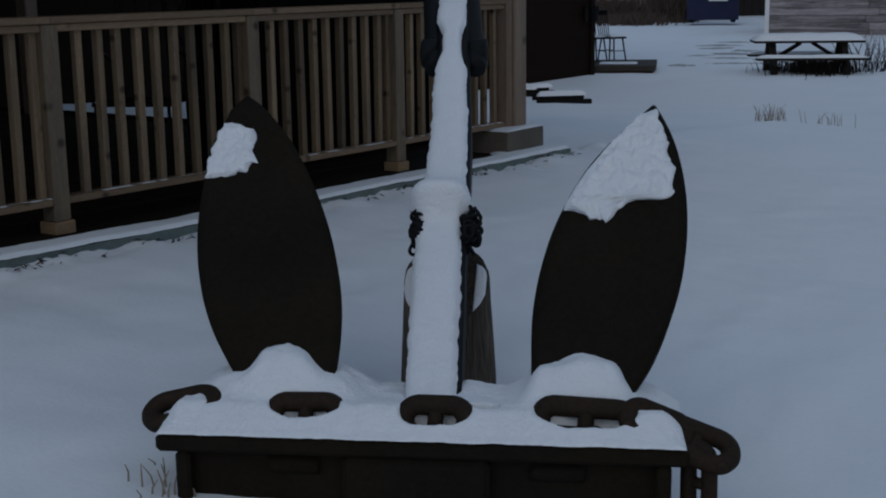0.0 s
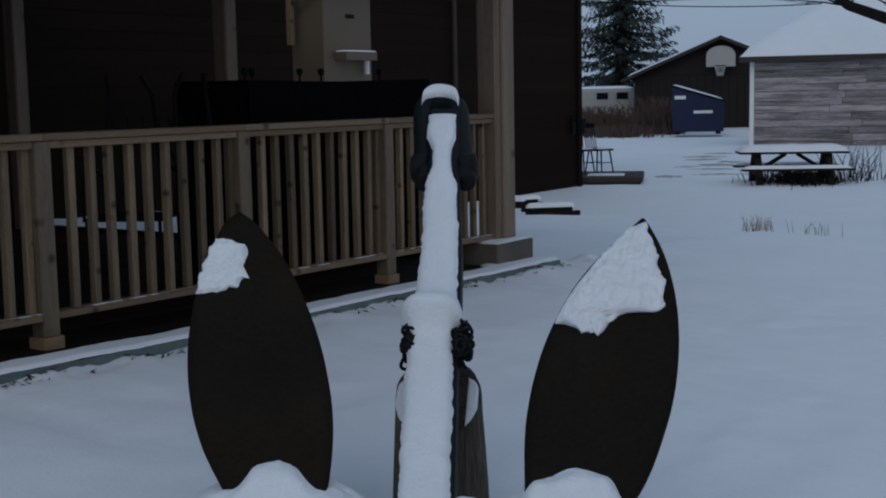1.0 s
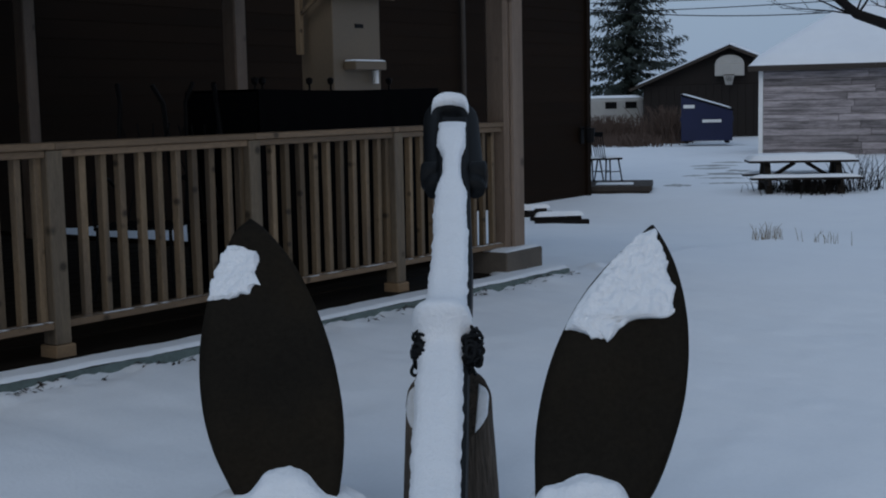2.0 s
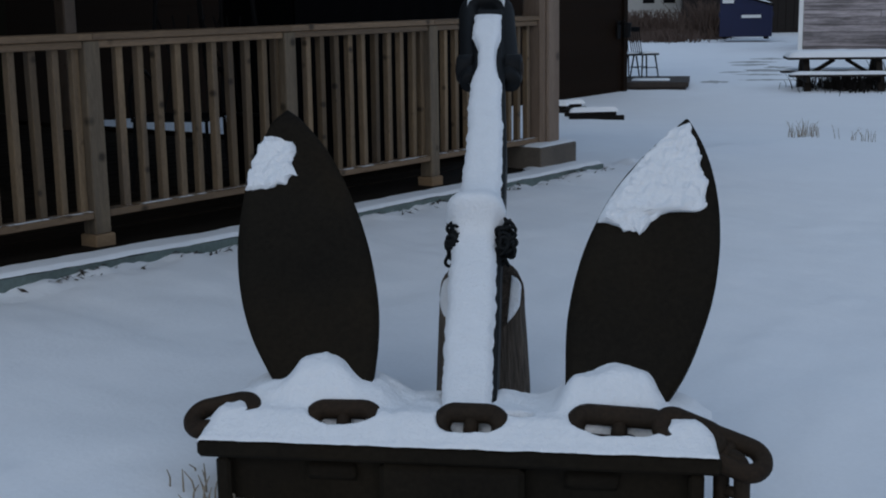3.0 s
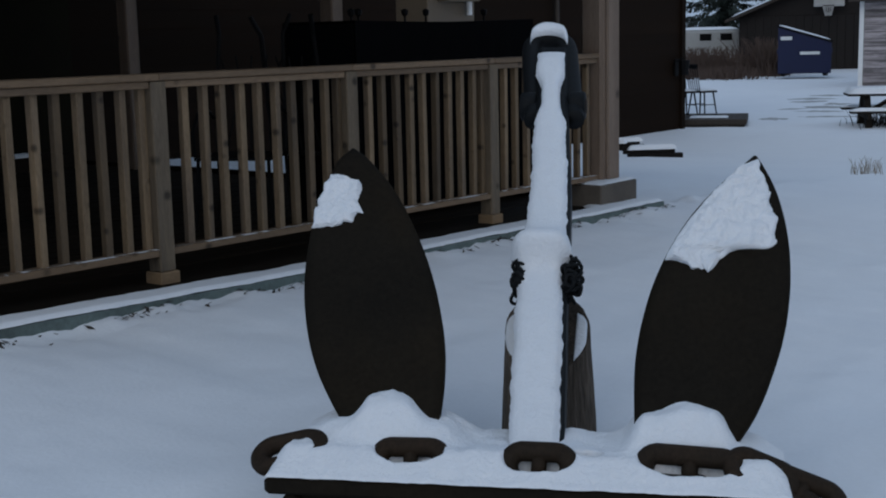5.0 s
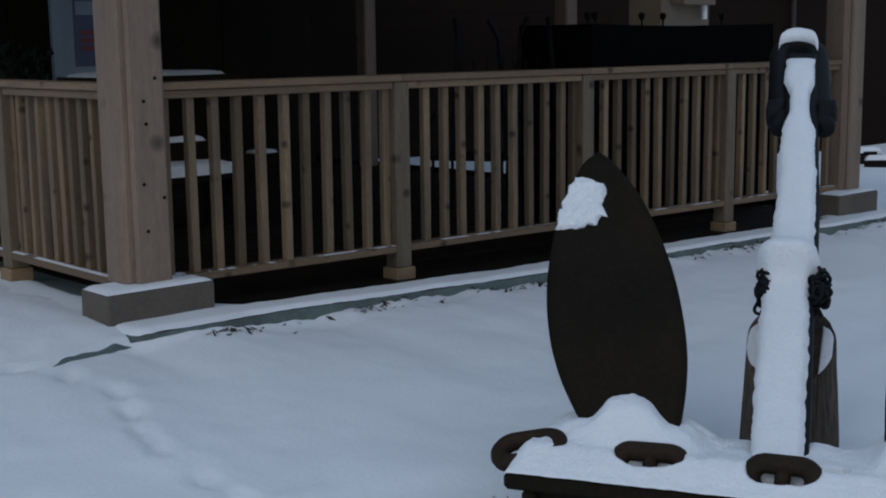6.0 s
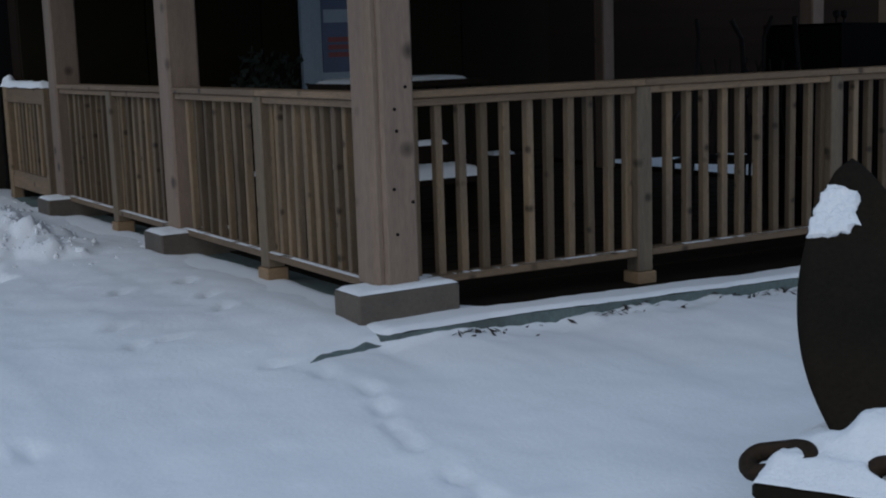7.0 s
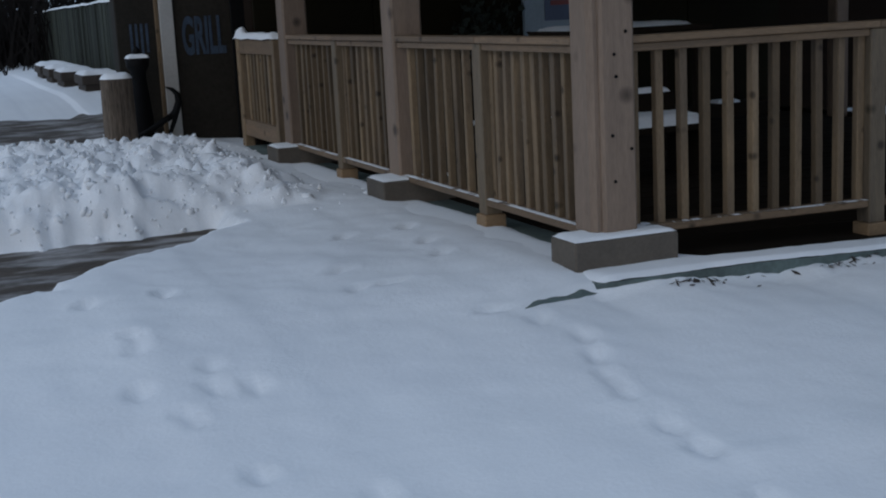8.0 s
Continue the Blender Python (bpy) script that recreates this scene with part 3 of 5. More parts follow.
# crown: a top flange over a recessed body with a proud block in the middle
bm = bmesh.new()
box(bm, -0.648, -0.02, -0.027, 0.655, 0.24, 0.018, 0.010)
box(bm, -0.602, 0.030, -0.32, 0.615, 0.23, -0.028, 0.01)
box(bm, -0.180, -0.016, -0.32, 0.182, 0.10, -0.029, 0.014)
box(bm, -0.602, -0.010, -0.32, -0.565, 0.10, -0.029, 0.008)
box(bm, 0.578, -0.010, -0.32, 0.615, 0.10, -0.029, 0.008)
part("crown", bm, IRON, anchor, "heavy ribbed crown casting")

TILT = radians(46)


def on_fluke(u, s, lift=0.0):
    return Vector((u, 0.12 + s * math.cos(TILT) - lift * math.sin(TILT), 0.03 + s * math.sin(TILT) + lift * math.cos(TILT)))


LEFT_OUTER = ((-0.15, 0.36), (0.0, 0.43), (0.114, 0.501), (0.176, 0.548), (0.278, 0.603), (0.385, 0.642), (0.496, 0.669), (0.591, 0.682), (0.751, 0.688), (0.85, 0.678), (0.961, 0.654), (1.0, 0.633), (1.02, 0.612))
LEFT_INNER = ((-0.15, 0.245), (0.168, 0.232), (0.253, 0.234), (0.357, 0.246), (0.465, 0.273), (0.577, 0.308), (0.693, 0.359), (0.823, 0.427), (0.917, 0.492), (0.993, 0.564), (1.02, 0.600))
RIGHT_OUTER = ((-0.15, 0.40), (0.0, 0.470), (0.119, 0.552), (0.192, 0.588), (0.308, 0.626), (0.393, 0.650), (0.499, 0.667), (0.607, 0.673), (0.701, 0.670), (0.797, 0.657), (0.876, 0.639), (0.936, 0.616), (0.983, 0.592))
RIGHT_INNER = ((-0.15, 0.28), (0.166, 0.269), (0.265, 0.265), (0.351, 0.270), (0.456, 0.286), (0.566, 0.313), (0.641, 0.342), (0.717, 0.374), (0.806, 0.426), (0.896, 0.497), (0.983, 0.580))


def soft(x, pairs):
    return sum(interp(x + d, pairs) for d in (-0.05, -0.025, 0, 0.025, 0.05)) / 5 if x < 0.95 else interp(x, pairs)


def fluke(sign, outer, inner):
    """A leaf-shaped plate, thicker along its middle."""
    bm = bmesh.new()
    n, m = 44, 10
    front, back = [], []
    for i in range(n + 1):
        s = -0.15 + (outer[-1][0] + 0.15) * i / n
        o, q = soft(s, outer), soft(s, inner)
        f, b = [], []
        for j in range(m + 1):
            t = j / m
            u = q + (o - q) * t
            swell = 0.026 * math.sin(math.pi * t) ** 0.6
            f.append(bm.verts.new(on_fluke(sign * u, s, 0.012 + 0.2 * swell)))
            b.append(bm.verts.new(on_fluke(sign * u, s, -0.012 - swell * 1.4)))
        front.append(f)
        back.append(b)
    for i in range(n):
        for j in range(m):
            bm.faces.new((front[i][j], front[i][j + 1], front[i + 1][j + 1], front[i + 1][j]))
            bm.faces.new((back[i][j], back[i + 1][j], back[i + 1][j + 1], back[i][j + 1]))
        bm.faces.new((front[i][0], front[i + 1][0], back[i + 1][0], back[i][0]))
        bm.faces.new((front[i][m], back[i][m], back[i + 1][m], front[i + 1][m]))
    for j in range(m):
        bm.faces.new((front[n][j], front[n][j + 1], back[n][j + 1], back[n][j]))
        bm.faces.new((front[0][j], back[0][j], back[0][j + 1], front[0][j + 1]))
    bmesh.ops.recalc_face_normals(bm, faces=bm.faces[:])
    me = mesh_of("fluke", bm, IRON, True)
    return part("fluke", me, None, anchor, "broad leaf-shaped fluke")


fluke(-1, LEFT_OUTER, LEFT_INNER)
fluke(1, RIGHT_OUTER, RIGHT_INNER)

# shank: a tapered bar rising away from the crown
SLOPE = 0.55


def shank_mid(v):
    return Vector((interp(v, ((0.0, 0.034), (0.185, 0.023), (0.49, -0.003), (0.73, -0.021), (0.94, -0.027), (1.207, -0.043), (1.505, -0.072), (1.70, -0.090), (1.935, -0.110), (2.05, -0.120))), v, 0.03 + SLOPE * (v - 0.12)))


def shank_half(v):
    return interp(v, ((0.0, 0.070), (0.185, 0.070), (0.49, 0.073), (0.73, 0.072), (0.95, 0.068), (1.207, 0.064), (1.505, 0.059), (1.75, 0.058), (1.9, 0.055)))


def sweep(bm, stations, ring):
    """Skins a row of closed rings; ring(station) gives the points of one."""
    rows = [[bm.verts.new(p) for p in ring(s)] for s in stations]
    k = len(rows[0])
    for a, b in zip(rows, rows[1:]):
        for i in range(k):
            bm.faces.new((a[i], a[(i + 1) % k], b[(i + 1) % k], b[i]))
    bm.faces.new(rows[0][::-1])
    bm.faces.new(rows[-1])
    bmesh.ops.recalc_face_normals(bm, faces=bm.faces[:])
    return bm


UPV = Vector((0, -SLOPE, 1)).normalized()


def shank_ring(v):
    c, h = shank_mid(v), shank_half(v)
    d = 0.105 if v < 1.5 else 0.09
    e = 0.012
    out = []
    for x, y in ((-h, -d + e), (-h, -e), (-h + e, 0), (h - e, 0), (h, -e), (h, -d + e), (h - e, -d), (-h + e, -d)):
        out.append(c + Vector((x, 0, 0)) + UPV * y)
    return out


part("shank", sweep(bmesh.new(), [0.02 + 1.96 * k / 32 for k in range(33)], shank_ring), IRON_DARK, anchor, "long tapered square shank")

# shackle round the shank's end
ALONG = Vector((-0.14, 1, SLOPE)).normalized()
end = shank_mid(1.70) - UPV * 0.045
bow = []
for k in range(33):
    a = math.pi * k / 32
    x, y = -0.072 * math.cos(a), 0.13 * math.sin(a) ** 0.6 if 0 < k < 32 else 0
    bow.append(end + Vector((x, 0, 0)) + ALONG * (0.335 + y))
legs = [end + Vector((-0.072, 0, 0)) - ALONG * s for s in (0.13, 0.1, 0.02, -0.1, -0.25)] + bow + [end + Vector((0.072, 0, 0)) - ALONG * s for s in (-0.25, -0.1, 0.02, 0.1, 0.13)]
shackle = part("shackle", tube(bmesh.new(), legs, 0.036, 14), IRON_DARK, anchor, "thick forged shackle", smooth=True)
part("pin", tube(bmesh.new(), [end + Vector((x, 0, 0)) - ALONG * 0.03 for x in (-0.122, -0.117, 0.117, 0.122)], [0.024, 0.03, 0.03, 0.024], 12), RUST, shackle, "rusty shackle pin")


for x in (-0.088, 0.088):
    part("eye", tube(bmesh.new(), [end + Vector((x + d, 0, 0)) - ALONG * 0.03 for d in (-0.030, -0.024, 0.024, 0.030)], [0.044, 0.052, 0.052, 0.044], 18), IRON_DARK, shackle, "rounded shackle eye", smooth=True)


def top_snow(s, t):
    """Snow lying along the shank's upper face."""
    v = 0.10 + 1.84 * s
    h = shank_half(v) - 0.004
    wob = 0.008 * fbm(v * 9, t * 1.0, 3) + 0.009 * fbm(v * 32, t, 5)
    shift = -0.007
    x = (-1 + 2 * t) * (h + wob) + shift
    bulge = 0.092 * math.exp(-((v - 0.825) / (0.085 if v > 0.825 else 0.030)) ** 2)
    lift = (0.030 + bulge + 0.008 * fbm(v * 4, 1)) * max(1 - abs(2 * t - 1) ** 3.5, 0) ** 0.5 * min(min(s, 1 - s) * 25, 1) ** 0.5
    x *= 1 + 0.46 * math.exp(-((v - 0.835) / (0.075 if v > 0.835 else 0.030)) ** 2) - 0.38 * smooth(1.50, 1.62, v) * (1 - smooth(1.70, 1.80, v)) + 0.008 * fbm(v * 40, t * 2)
    return shank_mid(v) + Vector((x, 0, 0)) + UPV * (0.002 + lift)


def snow_on(name, nx, ny, f, label):
    ob = part(name, grid_mesh(nx, ny, f), SNOW_LUMPY, smooth=True)
    ob.matrix_world = AX
    return tagged(ob, label, "snow", kind="stuff")


snow_on("shank_snow", 220, 16, top_snow, "rounded ridge of snow along the anchor shank")


def shackle_cap(s, t):
    k = 0.04 + 0.92 * s
    i = min(int(k * (len(bow) - 1)), len(bow) - 2)
    c = bow[i].lerp(bow[i + 1], k * (len(bow) - 1) - i)
    a = -1.1 + 2.2 * t
    r = 0.037 + 0.030 * math.sqrt(max(min(s * 6, (1 - s) * 6, t * 3, (1 - t) * 3, 1), 0)) * (1 + 0.2 * fbm(s * 4, t * 4))
    return c + (Vector((0, 0, 1)) * math.cos(a) + Vector((0, 1, 0)) * math.sin(a)) * r


snow_on("shackle_snow", 30, 12, shackle_cap, "cap of snow on the shackle")


def fluke_snow(sign, name, rows, label, seed, thick, outer, inner):
    """A patch on a fluke between two edges, given as (s, from, to) shares of the width."""
    def f(a, b):
        s0, s1 = rows[0][0], rows[-1][0]
        s = s0 + (s1 - s0) * b
        lo, hi = interp(s, [(r[0], r[1]) for r in rows]), interp(s, [(r[0], r[2]) for r in rows])
        o, q = soft(s, outer), soft(s, inner)
        share = lo + (hi - lo) * a
        u = q + (o - q) * share
        rim = min(a, 1 - a, b, 1 - b)
        jag = 0.034 * fbm(u * 26 + seed, s * 26, seed) * (1 - min(rim / 0.15, 1))
        lift = thick * math.sqrt(min(rim / 0.10, 1)) * (0.75 + 0.6 * fbm(u * 14 + seed, s * 14, 2) + 0.9 * fbm(u * 38, s * 38, seed))
        base = 0.012 + 0.0052 * math.sin(math.pi * min(max(share, 0), 1)) ** 0.6
        return on_fluke(sign * (u + jag * 0.6), s + jag, base - 0.002 + max(lift, 0.001))
    return snow_on(name, 70, 70, f, label)


fluke_snow(-1, "fluke_snow", ((0.722, 0.80, 1.0), (0.738, 0.66, 1.0), (0.775, 0.47, 1.01), (0.825, 0.53, 1.01), (0.872, 0.43, 1.0), (0.890, 0.46, 1.0), (0.912, 0.70, 1.0), (0.925, 0.92, 1.0)), "patch of crusted snow near the fluke's tip", 3, 0.018, LEFT_OUTER, LEFT_INNER)
fluke_snow(1, "fluke_snow", ((0.585, 0.33, 0.38), (0.606, 0.19, 0.43), (0.628, 0.02, 0.45), (0.648, 0.0, 0.52), (0.660, 0.0, 0.80), (0.675, 0.0, 0.89), (0.75, 0.01, 0.90), (0.81, 0.02, 0.87), (0.89, 0.02, 0.89), (0.965, 0.05, 0.80)), "wide sheet of crusted snow over the fluke's upper half", 8, 0.024, RIGHT_OUTER, RIGHT_INNER)


HEAPS = ((-0.65, 0.035), (-0.60, 0.074), (-0.55, 0.102), (-0.49, 0.122), (-0.46, 0.128), (-0.425, 0.168), (-0.385, 0.180), (-0.325, 0.173), (-0.28, 0.140), (-0.22, 0.110), (-0.185, 0.082), (-0.155, 0.064), (-0.06, 0.060), (0.03, 0.062),
         (0.10, 0.074), (0.20, 0.064), (0.25, 0.082), (0.278, 0.140), (0.30, 0.156), (0.34, 0.154), (0.38, 0.172), (0.44, 0.166), (0.475, 0.162), (0.50, 0.130), (0.52, 0.092), (0.56, 0.078), (0.60, 0.064), (0.645, 0.030))


def crown_snow(s, t):
    """The bank of snow on the crown, heaped against both flukes, melted open over some links."""
    u = -0.644 + 1.292 * s
    v = -0.018 + 0.36 * t
    ridge = sum(interp(u + d, HEAPS) for d in (-0.016, -0.008, 0, 0.008, 0.016)) / 5 + 0.010 * fbm(u * 9, 3.1)
    lip = 0.036 + 0.044 * smooth(-0.01, 0.075, v) + 0.010 * fbm(u * 7, 1.3)
    z = lip + (ridge - lip) * smooth(0.075, 0.185, v + 0.02 * fbm(u * 8, v * 8, 4)) + 0.010 * fbm(u * 8, v * 8) + 0.006 * fbm(u * 21, v * 21, 2)
    for uc, vc, hu, hv in ((-0.287, 0.068, 0.080, 0.033), (0.042, 0.060, 0.080, 0.040), (0.410, 0.066, 0.110, 0.038), (0.158, 0.10, 0.034, 0.020)):
        pit = math.exp(-(((u - uc) / hu) ** 2 + ((v - vc) / hv) ** 2) ** 4)
        z = z * (1 - pit) + 0.004 * pit
    edge = math.sqrt(max(min(s / 0.030, (1 - s) / 0.04, t / 0.09, (1 - t) / 0.12, 1), 0)) * (1 + 0.05 * fbm(u * 20, v * 20, 3))
    return Vector((u, v - 0.016 * (1 - t) * fbm(u * 12, 2), 0.020 + (z - 0.018) * edge))


snow_on("crown_snow", 260, 90, crown_snow, "deep soft bank of snow on the anchor's crown")


# ---- heavy chain over the crown ----
chain = new("chain")
chain.matrix_world = AX
tagged(chain, "heavy rusty stud-link chain half buried on the anchor", "chain")


def chain_link(u, v, w, rx=0, ry=0, rz=0, length=0.21, width=0.13, radius=0.021, stud=True):
    bm = ring_tube(bmesh.new(), link_points(length, width, 28), radius, 12)
    if stud:
        tube(bm, [(0, -width / 2, 0), (0, width / 2, 0)], radius * 0.75, 8)
    ob = part("link", bm, RUST, chain, smooth=True)
    ob.matrix_basis = pose(u, v, w, rx, ry, rz)


chain_link(-0.608, 0.090, 0.050, 24, -12, 6, 0.165, 0.085, 0.025)
chain_link(-0.45, 0.09, 0.010, 10, 0, 10, 0.19, 0.09)
chain_link(-0.287, 0.080, 0.044, 56, 0, 2, 0.165, 0.072, 0.026)
chain_link(-0.12, 0.09, 0.010, 10, 0, 0, 0.19, 0.09)
chain_link(0.042, 0.066, 0.046, 58, 0, -3, 0.155, 0.078, 0.026)
chain_link(0.205, 0.10, 0.022, 20, 0, -3, 0.17, 0.08)
chain_link(0.410, 0.074, 0.048, 56, 2, -3, 0.225, 0.076, 0.027)
chain_link(0.580, 0.070, 0.048, 34, 20, -8, 0.15, 0.074, 0.022)
chain_link(0.672, 0.050, 0.012, 30, 18, -10, 0.175, 0.080, 0.024)
chain_link(0.682, 0.040, -0.085, 0, 88, 60, 0.18, 0.055, 0.020)
chain_link(0.685, -0.02, -0.20, 12, 0, 30, 0.18, 0.10, 0.021)

# ---- the log that props the shank, with a chain wrapped round it ----
LOGPOS = AX @ Vector((-0.018, 0.80, 0))
log_z = ground_z(LOGPOS.x, LOGPOS.y) - 0.06
log = empty("prop_log", LOGPOS.x, LOGPOS.y, log_z, -62.8, "weathered grey log standing upright under the shank", "log")


LOG_CUT = 0.052 + 0.215 - log_z


def log_top(y):
    """Height of the slanting saw cut that faces the crown."""
    return LOG_CUT + 0.80 * y


def log_ring(h):
    out = []
    for k in range(40):
        a = 2 * math.pi * k / 40
        r = (0.150 - 0.020 * h) * (1 + 0.05 * fbm(math.cos(a) * 2, math.sin(a) * 2, h * 1.5) + 0.025 * math.sin(a * 3 + 1))
        x, y = r * math.cos(a), r * math.sin(a) * 0.95
        out.append(Vector((x, y, h * log_top(y))))
    return out


part("trunk", sweep(bmesh.new(), [k / 14 for k in range(15)], log_ring), LOG, log)


def log_snow(lo, hi, seed):
    """Snow left on one side of the saw cut."""
    def f(s, t):
        x = lo + (hi - lo) * s
        reach = math.sqrt(max(0.126 ** 2 - x * x, 0.0004)) * 0.92
        y = -reach + 1.7 * reach * t + 0.010 * fbm(x * 30, t * 4, seed)
        rim = min(s, 1 - s, t, 1 - t)
        return (x, y, log_top(y) + 0.003 + 0.016 * math.sqrt(min(rim / 0.15, 1)))
    return grid_mesh(14, 18, f)


part("snow_cap", log_snow(-0.124, -0.050, 2), SNOW_LUMPY, log, "snow on the log's cut", smooth=True)
part("snow_cap", log_snow(0.088, 0.122, 5), SNOW_LUMPY, log, "snow on the log's cut", smooth=True)

wrap = new("wrap_chain")
wrap.matrix_world = AX
tagged(wrap, "dark snarled chain wound round shank and log", "chain")
rng = random.Random(5)
for k in range(90):
    right_side = rng.random() < 0.62
    v = 0.775 + rng.uniform(-0.05, 0.045)
    c = shank_mid(v)
    reach = shank_half(v) + (rng.uniform(-0.016, 0.032) if right_side else rng.uniform(-0.016, 0.012))
    lk = part("link", ring_tube(bmesh.new(), link_points(0.036, 0.024, 12), 0.0055, 6), IRON_DARK, wrap, smooth=True)
    lk.matrix_basis = Matrix.Translation(c + Vector((reach if right_side else -reach, 0, 0)) + UPV * rng.uniform(-0.042, 0.032)) @ Euler((rng.uniform(0, 6), rng.uniform(0, 6), rng.uniform(0, 6))).to_matrix().to_4x4()


# ---- the house behind the porch ----
WALL_Y = 6.2
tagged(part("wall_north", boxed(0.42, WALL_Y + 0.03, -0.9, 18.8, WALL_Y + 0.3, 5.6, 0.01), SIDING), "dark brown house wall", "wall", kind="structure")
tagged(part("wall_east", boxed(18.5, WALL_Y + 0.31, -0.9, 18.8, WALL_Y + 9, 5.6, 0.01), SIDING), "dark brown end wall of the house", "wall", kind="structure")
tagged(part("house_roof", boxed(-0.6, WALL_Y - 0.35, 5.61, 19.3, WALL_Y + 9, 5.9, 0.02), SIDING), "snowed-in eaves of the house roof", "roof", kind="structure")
cladding = empty("siding", label="dark brown lapped board siding", category="siding", kind="structure")
board = bmesh.new()
box(board, 0, -0.013, 0, 6.45, 0.0, 0.2, 0.0)
for v in board.verts:
    if v.co.z > 0.1 and v.co.y < -0.01:
        v.co.y = -0.007
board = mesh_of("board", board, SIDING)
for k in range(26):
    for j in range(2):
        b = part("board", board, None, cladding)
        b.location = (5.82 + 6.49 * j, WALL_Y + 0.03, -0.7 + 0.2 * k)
panels = empty("back_panels", label="plain olive boarding with the porch's shade in its colour", category="wall panel", kind="structure")
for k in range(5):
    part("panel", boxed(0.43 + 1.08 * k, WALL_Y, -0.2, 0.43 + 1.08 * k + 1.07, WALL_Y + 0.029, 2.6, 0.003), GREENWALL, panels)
tagged(part("corner_board", boxed(18.70, WALL_Y - 0.03, -0.9, 18.83, WALL_Y + 0.1, 5.5, 0.004), SIDING), "dark corner board", "trim", kind="structure")
tagged(part("downpipe", tube(bmesh.new(), [(14.6, WALL_Y - 0.06, z) for z in (-0.6, 1, 2.5, 5)], 0.035, 10), BARK, smooth=True), "dark brown downpipe on the wall", "downpipe", kind="structure")

door = empty("door_1", 2.96, WALL_Y - 0.05, 0.03, label="pale blue half-glazed door with a printed poster", category="door", kind="structure")
part("frame", box(box(box(bmesh.new(), 0, 0, 0, 0.11, 0.10, 2.1, 0.004), 0.9, 0, 0, 1.01, 0.10, 2.1, 0.004), 0.11, 0, 1.99, 0.9, 0.10, 2.1, 0.004), PALEBLUE, door)
part("leaf", boxed(0.112, 0.03, 0, 0.898, 0.075, 1.988, 0.004), PALEBLUE, door)
poster = part("poster", boxed(0.22, 0.022, 0.96, 0.80, 0.029, 1.82, 0.0), POSTER, door, "dark blue printed poster")
for k, (w, z) in enumerate(((0.42, 1.24), (0.30, 1.17), (0.36, 1.10))):
    part("print", boxed(0.28, 0.018, z, 0.28 + w, 0.0215, z + 0.045, 0.0), REDPRINT, poster, "red printed line")
part("print", boxed(0.24, 0.018, 1.42, 0.78, 0.0215, 1.54, 0.0), PALEBLUE, poster, "pale printed band")


def leafy(bm, c, r, n, size, rng, flat=1.0):
    """A loose clump of small pointed leaves."""
    for _ in range(n):
        d = Vector((rng.gauss(0, 1), rng.gauss(0, 1), rng.gauss(0, 1) * flat))
        p = Vector(c) + d.normalized() * r * rng.random() ** 0.5
        a = Vector((rng.uniform(-1, 1), rng.uniform(-1, 1), rng.uniform(-1, 1))).normalized()
        b = a.orthogonal().normalized() * size * 0.4
        bm.faces.new([bm.verts.new(q) for q in (p, p + a * size * 0.5 + b, p + a * size, p + a * size * 0.5 - b)])


rng = random.Random(11)
shrub = empty("potted_shrub", 2.50, 5.9, slab_z(2.5) + 0.012, label="dark evergreen shrub in a pot by the door", category="shrub")
bm = bmesh.new()
for k in range(16):
    a, h = rng.uniform(0, 6.28), rng.uniform(0.5, 1.15)
    tip = Vector((0.3 * math.cos(a) * rng.random(), 0.2 * math.sin(a) * rng.random(), h))
    tube(bm, [(0, 0, 0.3), tip * 0.6 + Vector((0, 0, 0.12)), tip], [0.008, 0.006, 0.003], 5)
    leafy(bm, tip, 0.13, 26, 0.07, rng)
part("foliage", bm, NEEDLE, shrub)
bm = bmesh.new()
bmesh.ops.create_cone(bm, cap_ends=True, segments=20, radius1=0.13, radius2=0.18, depth=0.34, matrix=Matrix.Translation((0, 0, 0.17)))
part("pot", bm, BLACK_PAINT, shrub)


# ---- things on the porch ----
def snow_slab(w, d, h, seed):
    return grid_mesh(30, 14, lambda s, t: (w * s, d * t, h * math.sqrt(max(min(s * 12, (1 - s) * 12, t * 6, (1 - t) * 6, 1), 0)) * (1 + 0.25 * fbm(s * 5 + seed, t * 5))))


bar = empty("bar_table", 1.80, 3.1, slab_z(2.9) + 0.012, label="tall dark table with snow blown over its top", category="table")
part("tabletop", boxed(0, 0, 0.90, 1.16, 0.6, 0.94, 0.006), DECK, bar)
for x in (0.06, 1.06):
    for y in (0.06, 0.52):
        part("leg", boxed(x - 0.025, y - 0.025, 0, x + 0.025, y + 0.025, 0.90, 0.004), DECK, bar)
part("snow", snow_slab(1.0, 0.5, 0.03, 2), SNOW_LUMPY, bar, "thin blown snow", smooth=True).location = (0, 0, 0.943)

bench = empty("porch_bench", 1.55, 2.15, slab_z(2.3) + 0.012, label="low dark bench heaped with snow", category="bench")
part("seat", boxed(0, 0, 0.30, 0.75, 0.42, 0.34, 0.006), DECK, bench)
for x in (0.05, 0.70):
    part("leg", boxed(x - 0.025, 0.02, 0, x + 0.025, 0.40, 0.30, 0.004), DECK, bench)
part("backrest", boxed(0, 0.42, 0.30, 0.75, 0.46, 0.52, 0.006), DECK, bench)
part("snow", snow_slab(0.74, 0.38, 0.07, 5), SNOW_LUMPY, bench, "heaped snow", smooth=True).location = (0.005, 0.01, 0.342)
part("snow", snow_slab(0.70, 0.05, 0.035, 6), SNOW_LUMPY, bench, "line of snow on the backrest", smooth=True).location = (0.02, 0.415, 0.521)

